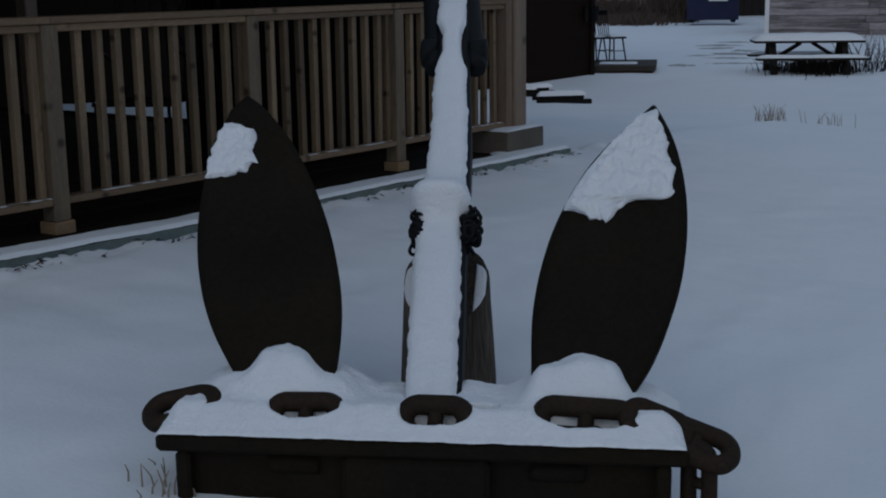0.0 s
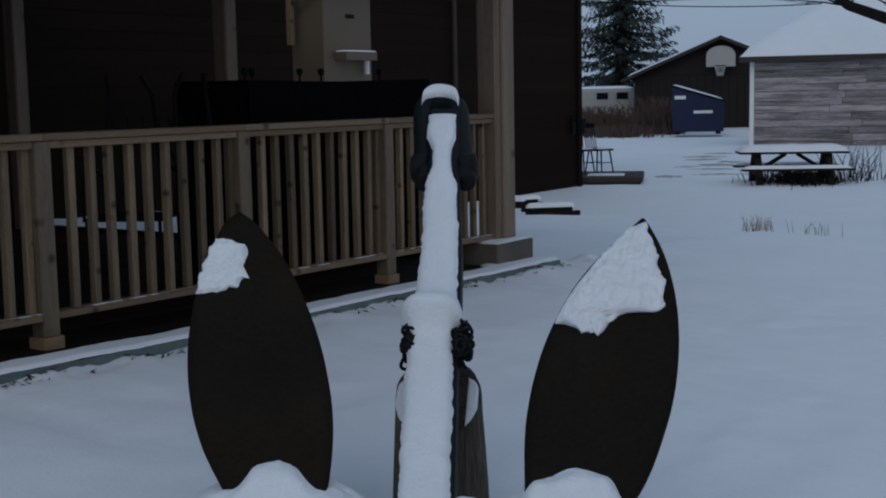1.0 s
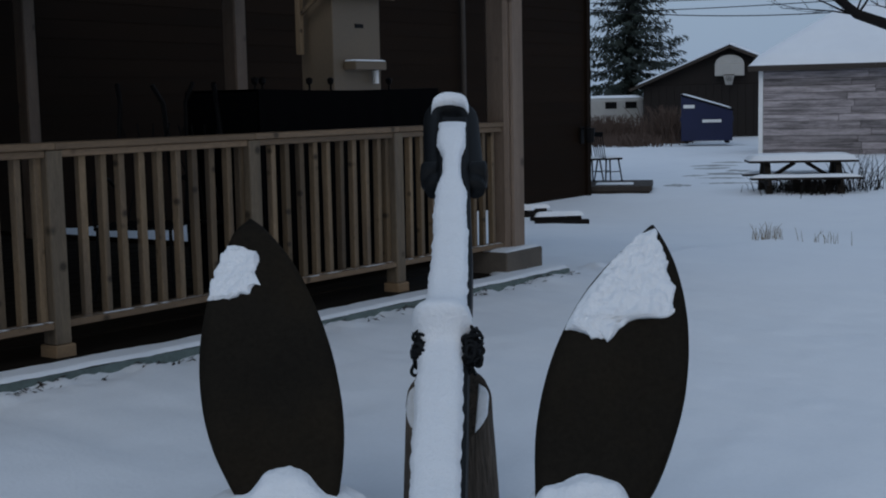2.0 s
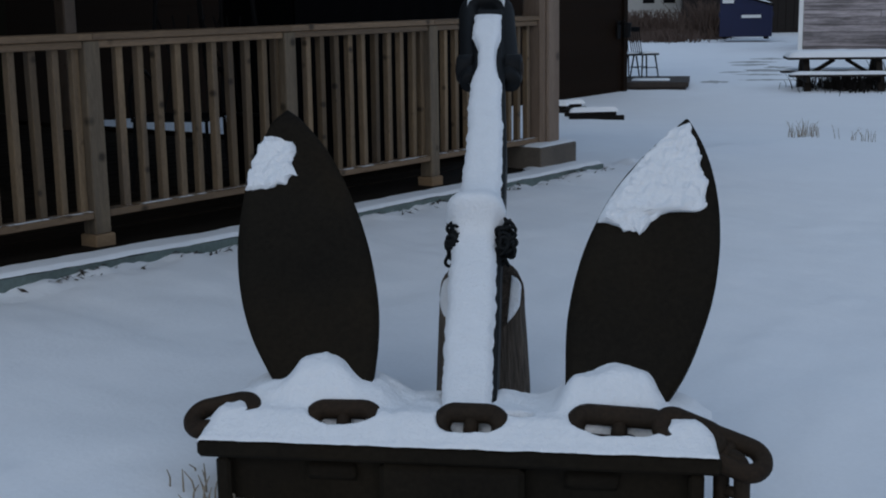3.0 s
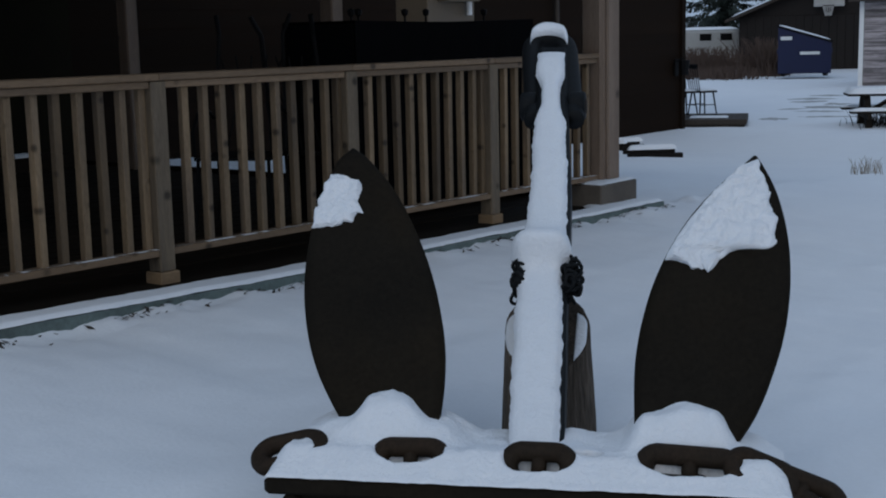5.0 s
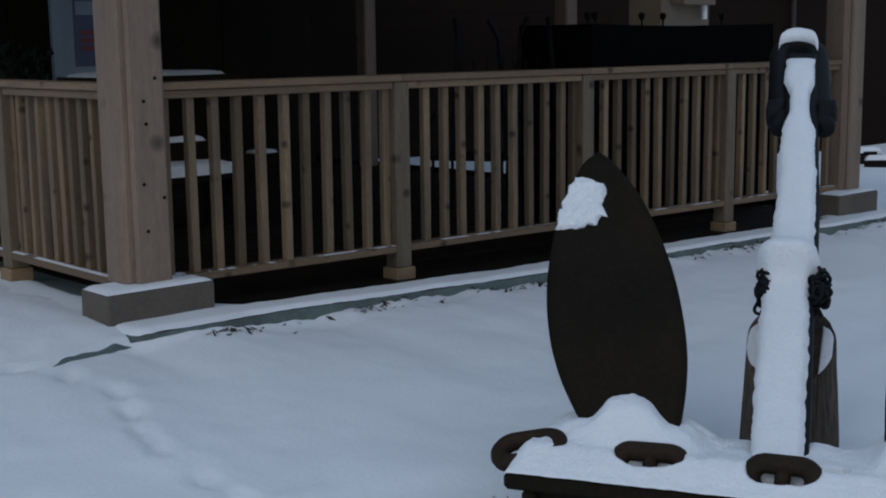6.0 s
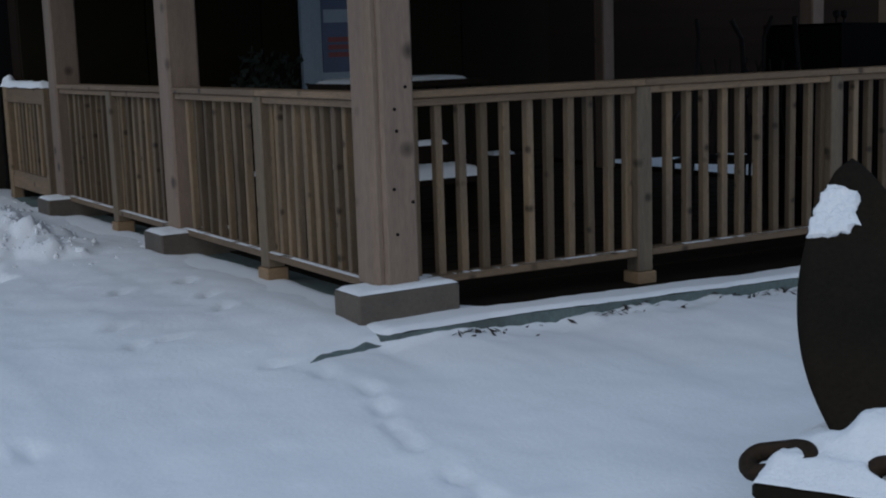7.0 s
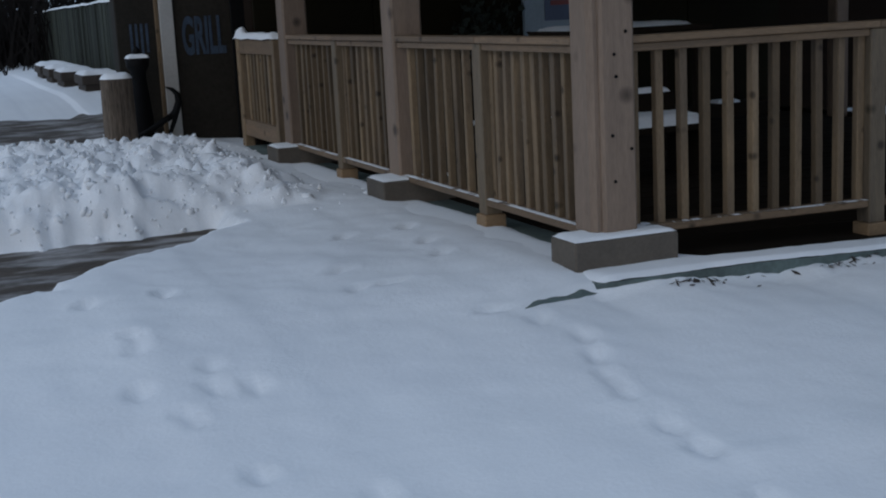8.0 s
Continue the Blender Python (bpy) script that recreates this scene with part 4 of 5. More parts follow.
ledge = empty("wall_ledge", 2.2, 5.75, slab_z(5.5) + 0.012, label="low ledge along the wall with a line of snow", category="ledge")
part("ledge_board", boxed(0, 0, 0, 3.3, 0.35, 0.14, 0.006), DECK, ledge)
for x, w in ((0.05, 0.5), (0.8, 0.22), (1.5, 0.34), (2.6, 0.25)):
    part("snow", snow_slab(w, 0.2, 0.03, 9 + x), SNOW_LUMPY, ledge, "patch of blown snow", smooth=True).location = (x, 0.01, 0.142)

# a long crate under a black cloth, with iron finials standing above it
crate = empty("covered_cart", 3.77, 0.56, slab_z(5.6) + 0.012, label="long cart draped in black cloth with iron finials", category="cart")


def cloth(s, t):
    w = 1.92
    if t < 0.4:
        y, z = 0.012 * math.sin(s * 60) * (1 - t / 0.4), t / 0.4
    elif t < 0.6:
        y, z = 0.62 * (t - 0.4) / 0.2, 1
    else:
        y, z = 0.62 - 0.012 * math.sin(s * 50) * (t - 0.6) / 0.4, (1 - t) / 0.4
    return (w * s, y, 0.10 + 1.185 * z - 0.012 * z * math.sin(math.pi * s) * (1 if z == 1 else 0))


part("cloth", grid_mesh(80, 20, cloth), BLACK, crate, "black draped cloth")
part("end", boxed(0.006, 0.02, 0, 0.03, 0.60, 1.27, 0.003), BLACK, crate)
part("end", boxed(1.886, 0.02, 0, 1.91, 0.60, 1.27, 0.003), BLACK, crate)
for x in (0.30, 0.37, 0.835, 1.06, 1.73):
    bm = tube(bmesh.new(), [(x, 0.3, 1.25), (x, 0.3, 1.315), (x, 0.3, 1.327), (x, 0.3, 1.355), (x, 0.3, 1.365)], [0.008, 0.007, 0.02, 0.024, 0.008], 8)
    part("finial", bm, BLACK_PAINT, crate, "black iron finial")


def iron_chair(x, y, turn, label):
    ch = empty("iron_chair", x, y, slab_z(x) + 0.010, turn, label, "chair", "iron chairs")
    part("seat", boxed(-0.24, -0.22, 0.43, 0.24, 0.22, 0.45, 0.005), BLACK_PAINT, ch)
    for sx in (-0.22, 0.22):
        for sy in (-0.2, 0.2):
            part("leg", tube(bmesh.new(), [(sx, sy, 0.43), (sx * 1.02, sy * 1.05, 0.2), (sx * 1.15, sy * 1.15, 0)], 0.011, 8), BLACK_PAINT, ch)
        part("back_stile", tube(bmesh.new(), [(sx, 0.2, 0.45), (sx, 0.25, 0.8), (sx * 0.95, 0.30, 1.18), (sx * 1.10, 0.36, 1.30)], 0.015, 8), BLACK_PAINT, ch)
        scroll = [(sx * 1.1, -0.2 + 0.42 * k / 12, 0.66 + 0.07 * math.sin(k / 12 * math.pi) + 0.06 * max(0, 0.25 - k / 12) * -4) for k in range(13)]
        part("arm", tube(bmesh.new(), [(sx * 1.1, -0.18, 0.45)] + scroll, 0.011, 8), BLACK_PAINT, ch)
    for k in range(5):
        xx = -0.16 + 0.08 * k
        part("back_scroll", tube(bmesh.new(), [(xx, 0.2, 0.46), (xx * 0.6, 0.24, 0.75), (xx * 1.3, 0.29, 1.05)], 0.006, 6), BLACK_PAINT, ch)
    return ch


iron_chair(3.95, 1.05, 95, "black wrought-iron armchair with a scrolled back")
iron_chair(3.35, 1.15, -60, "black wrought-iron armchair with a curved back")

# ---- the little booth beside the porch ----
bx, by = 8.15, 3.5
bz = ground_z(bx, by) - 0.03
booth = empty("booth", bx, by, bz, label="tall tan plywood booth under a snowy lean-to roof", category="booth")
H = 2.26 - bz
part("body", boxed(0, 0, 0, 0.79, 0.42, H, 0.008), TANBOX, booth)
bm = bmesh.new()
box(bm, -0.15, -0.13, 0, 0.90, 0.40, 0.05, 0.004)
for v in bm.verts:
    v.co.z += 0.28 * (v.co.y + 0.13) / 0.53
part("roof", bm, CEDAR_X, booth).location = (0, 0, H - 0.035)
bm = bmesh.new()
wedge = [[bm.verts.new((x, y, z)) for y, z in ((0.004, 0.0), (0.395, 0.0), (0.395, 0.235), (0.004, 0.035))] for x in (0.012, 0.778)]
bm.faces.new(wedge[0])
bm.faces.new(wedge[1][::-1])
for k in range(4):
    bm.faces.new((wedge[0][k], wedge[1][k], wedge[1][(k + 1) % 4], wedge[0][(k + 1) % 4]))
bmesh.ops.recalc_face_normals(bm, faces=bm.faces[:])
part("gable", bm, TANBOX, booth).location = (0, 0, H - 0.001)
part("roof_snow", grid_mesh(24, 18, lambda s, t: (-0.145 + 1.04 * s, -0.125 + 0.52 * t, 0.053 + 0.277 * t + 0.045 * math.sqrt(max(min(s * 9, (1 - s) * 9, t * 9, (1 - t) * 9, 1), 0)))), SNOW_LUMPY, booth, "snow on the roof", smooth=True).location = (0, 0, H - 0.035)
part("brace", tube(bmesh.new(), [(-0.12, 0.0, H + 0.03), (-0.12, 0.31, H - 0.20)], 0.024, 4), CEDAR, booth)
part("post", boxed(-0.15, 0.3, H - 0.60, -0.09, 0.36, H + 0.19, 0.004), CEDAR, booth)
shelf = part("shelf_box", boxed(0.16, -0.16, 1.50 - bz, 0.68, -0.002, 1.585 - bz, 0.006), TANBOX, booth, "small pale drop box")
part("snow", snow_slab(0.52, 0.155, 0.015, 4), SNOW_LUMPY, shelf, smooth=True).location = (0.16, -0.16, 1.587 - bz)
part("notice", boxed(0.36, -0.006, 1.93 - bz, 0.50, -0.001, 1.97 - bz, 0.0), BLACK_PAINT, booth, "small dark notice")
part("pipe", tube(bmesh.new(), [(0.62, -0.06, 1.36 - bz), (0.62, -0.06, 1.50 - bz)], 0.03, 10), WHITE, booth, "short white pipe")


# ---- snowed-over boards on the ground ----
for x, y, turn, w, d in ((14.75, 4.98, 10, 0.50, 0.16), (12.55, 3.33, 4, 0.72, 0.08), (14.05, 4.80, -24, 0.40, 0.14)):
    gz = ground_z(x, y)
    pl = empty("plank_stack", x, y, gz - 0.02, turn - 50, "short dark planks under loose snow", "planks", "loose planks")
    part("plank", boxed(-w / 2, -d / 2, 0, w / 2, d / 2, 0.07, 0.006), TWIG, pl)
    part("plank", boxed(-w / 2 - 0.06, -d / 2 + 0.02, 0.071, w / 2 - 0.1, d / 2 - 0.01, 0.12, 0.006), TWIG, pl)
    part("snow", snow_slab(w * 0.9, d, 0.06, x), SNOW_LUMPY, pl, smooth=True).location = (-w / 2, -d / 2, 0.122)


# ---- deck step with chairs by the house corner ----
step = empty("side_step", 19.75, 6.0, -0.66, -66, "weathered low wooden step by the house corner", "step")
part("deck", boxed(-1.05, -0.5, 0.10, 0.55, 1.25, 0.20, 0.01), BARK, step)
part("skirt", boxed(-1.0, -0.46, 0, 0.51, 1.2, 0.099, 0.01), BARK, step)
part("snow", snow_slab(0.7, 0.5, 0.02, 7), SNOW_LUMPY, step, smooth=True).location = (-0.5, -0.1, 0.202)


def windsor(x, y, z, turn, label):
    ch = empty("wooden_chair", x, y, z, turn, label, "chair", "chairs by the step")
    part("seat", boxed(-0.21, -0.2, 0.43, 0.21, 0.2, 0.465, 0.01), BLACK_PAINT, ch)
    for sx in (-0.15, 0.15):
        for sy in (-0.14, 0.14):
            part("leg", tube(bmesh.new(), [(sx, sy, 0.43), (sx * 1.35, sy * 1.35, 0)], [0.017, 0.013], 7), BLACK_PAINT, ch)
        part("stretcher", tube(bmesh.new(), [(sx * 1.15, -0.16, 0.2), (sx * 1.15, 0.16, 0.2)], 0.009, 6), BLACK_PAINT, ch)
    for k in range(6):
        xx = -0.17 + 0.068 * k
        part("spindle", tube(bmesh.new(), [(xx, 0.17, 0.46), (xx * 1.15, 0.26, 0.9)], 0.009, 6), BLACK_PAINT, ch)
    part("crest", boxed(-0.22, 0.25, 0.88, 0.22, 0.275, 0.97, 0.006), BLACK_PAINT, ch)
    part("snow", snow_slab(0.38, 0.34, 0.03, x), SNOW_LUMPY, ch, smooth=True).location = (-0.19, -0.18, 0.467)


windsor(20.05, 6.85, -0.46, -30, "black spindle-back chair on the wooden step")
windsor(20.35, 6.60, -0.46, 60, "black spindle-back chair turned aside on the step")
lamp = empty("wall_lamp", 18.5, WALL_Y - 0.035, 0.45, label="dark wall lantern by the house corner", category="lantern")
part("backplate", boxed(-0.06, 0.0, -0.1, 0.06, 0.02, 0.2, 0.004), BLACK_PAINT, lamp)
bm = bmesh.new()
bmesh.ops.create_cone(bm, cap_ends=True, segments=8, radius1=0.07, radius2=0.10, depth=0.26, matrix=Matrix.Translation((0, -0.14, 0.05)))
part("lantern", bm, BLACK_PAINT, lamp)
part("arm", tube(bmesh.new(), [(0, 0, 0.15), (0, -0.08, 0.22), (0, -0.14, 0.18)], 0.012, 6), BLACK_PAINT, lamp)


# ---- picnic table ----
FAR = -0.6
pt = empty("picnic_table", 20.75, 2.95, FAR - 0.14, -62, "weathered picnic table thick with snow", "picnic table")
for k in range(5):
    part("top_board", boxed(-0.95, -0.36 + 0.145 * k, 0.68, 0.95, -0.36 + 0.145 * k + 0.138, 0.72, 0.005), DARKWOOD, pt)
for y in (-0.72, 0.48):
    b = part("bench_board", boxed(-0.95, y, 0.40, 0.95, y + 0.24, 0.44, 0.005), DARKWOOD, pt)
    part("snow", snow_slab(1.9, 0.24, 0.05, y), SNOW_LUMPY, b, smooth=True).location = (-0.95, y, 0.442)
for x in (-0.62, 0.62):
    part("leg", tube(bmesh.new(), [(x, -0.62, 0.0), (x, -0.15, 0.68)], 0.075, 4), DARKWOOD, pt)
    part("leg", tube(bmesh.new(), [(x, 0.62, 0.0), (x, 0.15, 0.68)], 0.075, 4), DARKWOOD, pt)
    part("crossbar", boxed(x - 0.04, -0.7, 0.30, x + 0.0, 0.7, 0.40, 0.004), DARKWOOD, pt)
part("brace", tube(bmesh.new(), [(-0.6, 0, 0.36), (-0.1, 0, 0.67)], 0.045, 4), DARKWOOD, pt)
part("brace", tube(bmesh.new(), [(0.6, 0, 0.36), (0.1, 0, 0.67)], 0.045, 4), DARKWOOD, pt)
part("snow", snow_slab(1.9, 0.73, 0.11, 3), SNOW_LUMPY, pt, "thick snow on the tabletop", smooth=True).location = (-0.95, -0.365, 0.722)


def twigs(name, x, y, n, height, spread, material, label, category, seed, radius=0.004):
    r = random.Random(seed)
    bm = bmesh.new()
    z = ground_z(x, y)
    for _ in range(n):
        px, py = r.gauss(0, spread), r.gauss(0, spread)
        h = height * r.uniform(0.4, 1.1)
        lean = Vector((r.gauss(0, 0.3), r.gauss(0, 0.3), 1)) * h
        tube(bm, [(px, py, -0.05), Vector((px, py, 0)) + lean * 0.5, Vector((px, py, 0)) + lean + Vector((r.gauss(0, 0.1) * h, r.gauss(0, 0.1) * h, -0.05 * h))], [radius, radius * 0.8, radius * 0.4], 4)
    ob = part(name, bm, material)
    ob.location = (x, y, z)
    return tagged(ob, label, category, kind="stuff")


twigs("grass_tuft", 10.15, -0.29, 46, 0.15, 0.12, DRYGRASS, "dry grass poking through the snow", "grass", 1, 0.0035)
twigs("grass_tuft", 10.35, -0.82, 16, 0.13, 0.08, DRYGRASS, "thin dry grass poking through the snow", "grass", 2, 0.0035)
twigs("weed_tuft", 21.6, 1.95, 60, 0.75, 0.30, TWIG, "dead weeds beside the picnic table", "weeds", 3, 0.008)
# grass takes the black twig colour to hold the shade beneath the tabletop
twigs("weed_tuft", 20.80, 2.80, 900, 0.28, 0.33, TWIG, "dead grass under the picnic table, blackened for its shade", "grass", 4, 0.006)
twigs("weed_tuft", 0.05, -2.40, 14, 0.07, 0.04, DRYGRASS, "stiff dry weeds beside the anchor's end", "weeds", 6, 0.003)

# ---- grey board shed ----
shed = empty("shed", 34.4, 8.77, FAR, math.degrees(math.atan2(-0.972, 0.237)), "weathered grey board shed under deep roof snow", "shed")
part("wall", boxed(0.03, 0.03, -0.3, 8.0, 4.4, 2.62, 0.01), BARK, shed)
part("side_wall", boxed(0.0, 0.12, -0.3, 0.029, 4.4, 2.6, 0.005), GREYWOOD, shed)
for k in range(13):
    x = 0.1
    while x < 8:
        w = random.uniform(1.6, 3.4)
        part("board", boxed(x, -0.0 - 0.006 * (k % 2), -0.06 + 0.205 * k, min(x + w, 8) - 0.012, 0.028, -0.06 + 0.205 * k + 0.195, 0.004), GREYWOOD, shed)
        x += w
part("corner_board", boxed(-0.03, -0.03, -0.2, 0.095, 0.10, 2.62, 0.005), WHITE, shed, "pale corner board")


def roof_sheet(s, t, lift=0.0):
    """A hipped roof: every eave rises to the ridge at one pitch."""
    x, y = -0.3 + 8.6 * s, -0.35 + 5.1 * t
    run = min(x + 0.3, 8.3 - x, y + 0.35, 4.75 - y)
    return (x, y, 2.55 + 0.66 * run + lift)


part("roof", grid_mesh(32, 20, lambda s, t: roof_sheet(s, t)), BARK, shed)
part("roof_snow", grid_mesh(30, 30, lambda s, t: roof_sheet(s, t, 0.02 + 0.16 * math.sqrt(max(min(s * 25, (1 - s) * 25, t * 25, (1 - t) * 25, 1), 0)) + 0.02 * fbm(s * 9, t * 9))), SNOW, shed, "deep roof snow", smooth=True)
part("fascia", boxed(-0.3, -0.38, 2.42, 8.3, -0.34, 2.58, 0.004), BARK, shed)

# ---- blue dumpster ----
dump = empty("dumpster", 41.0, 13.15, FAR + 0.10, -67, "dark blue steel dumpster with a sloping snowy lid", "dumpster")
bm = bmesh.new()
box(bm, -0.88, -0.6, 0.08, 0.88, 0.6, 1.2, 0.0)
for v in bm.verts:
    if v.co.z > 1:
        v.co.z = 1.66 if v.co.x < 0 else 1.12
        v.co.y *= 1.04
bmesh.ops.bevel(bm, geom=bm.edges[:], offset=0.015, segments=1, affect="EDGES")
part("body", bm, BLUE, dump)
bm = bmesh.new()
box(bm, -0.93, -0.68, 0, 0.93, 0.66, 0.05, 0.006)
for v in bm.verts:
    v.co.z += 1.125 + 0.56 * (0.93 - v.co.x) / 1.86
part("lid", bm, BLACK_PAINT, dump, "black sloping lid")
part("snow", grid_mesh(20, 12, lambda s, t: (-0.88 + 1.76 * s, -0.6 + 1.2 * t, 1.18 + 0.545 * (1 - s) + 0.05 * math.sqrt(max(min(s * 8, (1 - s) * 8, t * 8, (1 - t) * 8, 1), 0)))), SNOW_LUMPY, dump, smooth=True)
part("label_strip", boxed(-0.15, -0.645, 0.72, 0.50, -0.612, 0.82, 0.004), WHITE, dump, "white strip")
part("label_strip", boxed(-0.8, -0.66, 1.22, -0.42, -0.618, 1.34, 0.004), WHITE, dump, "white strip")
for sx in (-0.9, 0.86):
    part("fork_sleeve", boxed(sx - 0.02, -0.5, 0.75, sx + 0.06, 0.5, 0.92, 0.006), BLUE, dump)
for sx in (-0.7, 0.7):
    part("skid", boxed(sx - 0.08, -0.6, 0, sx + 0.08, 0.6, 0.079, 0.005), BLACK_PAINT, dump)

# ---- dark garage with a basketball board ----
gar = empty("garage", 46.3, 14.38, FAR - 0.05, -74, "dark timber garage with a basketball backboard", "garage")
part("wall", boxed(-3.4, 0.05, -0.3, 3.4, 8, 2.25, 0.01), GARAGE, gar)
bm = bmesh.new()
a = [bm.verts.new(p) for p in ((-3.4, 0.05, 2.25), (3.4, 0.05, 2.25), (0, 0.05, 3.66))]
b = [bm.verts.new(p) for p in ((-3.4, 8, 2.25), (3.4, 8, 2.25), (0, 8, 3.66))]
for k in range(3):
    bm.faces.new((a[k], a[(k + 1) % 3], b[(k + 1) % 3], b[k]))
bm.faces.new(a[::-1])
bm.faces.new(b)
part("gable", bm, GARAGE, gar)
for sg in (-1, 1):
    part("roof", grid_mesh(4, 2, lambda s, t: (sg * 3.9 * s, -0.35 + 8.7 * t, 3.74 - 1.62 * s)), BARK, gar)
    part("roof_snow", grid_mesh(14, 14, lambda s, t: (sg * 3.88 * s, -0.30 + 8.6 * t, 3.76 - 1.615 * s + 0.10 * math.sqrt(max(min((1 - s) * 20, t * 20, (1 - t) * 20, 1), 0)))), SNOW, gar, "roof snow", smooth=True)
    part("bargeboard", tube(bmesh.new(), [(0, -0.36, 3.68), (sg * 3.9, -0.36, 2.06)], 0.075, 4), BARK, gar)
for k in range(22):
    part("plank", boxed(-3.38 + 0.307 * k, 0.0, -0.2, -3.38 + 0.307 * k + 0.295, 0.049, 2.24 if abs(-3.2 + 0.307 * k) > 0 else 2.24, 0.005), GARAGE, gar)
hoop = part("backboard", boxed(-0.56, -0.28, 2.25, 0.56, -0.22, 2.72, 0.01), PALE, gar, "white fan-shaped backboard")
bm = bmesh.new()
fan = [bm.verts.new((0.55 * math.cos(a), -0.25, 2.72 + 0.34 * math.sin(a))) for a in (math.pi * k / 14 for k in range(15))]
bm.faces.new(fan)
ext = bmesh.ops.extrude_face_region(bm, geom=bm.faces[:])
bmesh.ops.translate(bm, vec=(0, 0.03, 0), verts=[v for v in ext["geom"] if isinstance(v, bmesh.types.BMVert)])
part("board_top", bm, PALE, hoop)
hoop.location.z = 0.30
part("rim", ring_tube(bmesh.new(), [(0.2 * math.cos(a), -0.5 + 0.2 * math.sin(a), 2.28) for a in (2 * math.pi * k / 16 for k in range(16))], 0.015, 6), RUST, hoop)
bm = bmesh.new()
for k in range(14):
    a = 2 * math.pi * k / 14
    tube(bm, [(0.2 * math.cos(a), -0.5 + 0.2 * math.sin(a), 2.27), (0.11 * math.cos(a + 0.3), -0.5 + 0.11 * math.sin(a + 0.3), 1.9)], 0.018, 4)
part("net", bm, PALE, hoop)

# ---- camper, brush, ruts ----
camp = empty("camper", 47.5, 20.0, 0.05, -56, "small white camper trailer under snow", "camper")
part("body", boxed(-1.5, -0.9, -0.1, 1.5, 0.9, 1.6, 0.12), PALE, camp)
part("roof_snow", grid_mesh(14, 10, lambda s, t: (-1.45 + 2.9 * s, -0.85 + 1.7 * t, 1.6 + 0.14 * math.sqrt(max(min(s * 6, (1 - s) * 6, t * 6, (1 - t) * 6, 1), 0)))), SNOW_LUMPY, camp, smooth=True)
for x in (-0.3, 0.75):
    part("window", boxed(x - 0.3, -0.915, 1.05, x + 0.3, -0.901, 1.4, 0.004), BLACK_PAINT, camp, "dark window")
part("wheel", tube(bmesh.new(), [(-0.4, -0.80, -0.16), (-0.4, -0.6, -0.16)], 0.24, 16), BLACK_PAINT, camp)
camp.scale = (0.8, 0.8, 0.8)
camp.location.z = ground_z(47.5, 20.0) + 0.30
for k, (x, y, n, h, s) in enumerate(((41.5, 17.2, 420, 0.42, 1.1), (44.4, 18.8, 800, 1.05, 0.9), (47.5, 22.0, 420, 0.65, 1.4), (40.0, 15.6, 260, 0.45, 0.5), (42.8, 15.35, 420, 1.4, 0.36), (50.0, 21.5, 520, 0.75, 1.3))):
    twigs("brush", x, y, n, h, s, BRUSH, "bare brown brush in front of the garage", "brush", 20 + k, 0.018)
rng = random.Random(8)
for k in range(9):
    x, y = 21.8 + 1.0 * k + rng.uniform(-0.4, 0.4), 5.0 + 0.38 * k + rng.uniform(-0.7, 0.7)
    rx, ry = rng.uniform(0.5, 1.1), rng.uniform(0.3, 0.7)

    def rut(s, t):
        a, r = 2 * math.pi * s, t * (0.8 + 0.9 * fbm(math.cos(s * 6.28) * 2 + k, math.sin(s * 6.28) * 2))
        px, py = rx * r * math.cos(a), ry * r * math.sin(a)
        c, sn = math.cos(radians(-58)), math.sin(radians(-58))
        qx, qy = x + px * c - py * sn, y + px * sn + py * c
        return (qx, qy, ground_z(qx, qy) + 0.016 + 0.012 * fbm(qx * 3, qy * 5) - 0.03 * t * t)
    tagged(part("wheel_rut", grid_mesh(32, 5, rut), DIRTY, smooth=True), "slushy wheel rut worn into the snow", "rut", kind="structure")


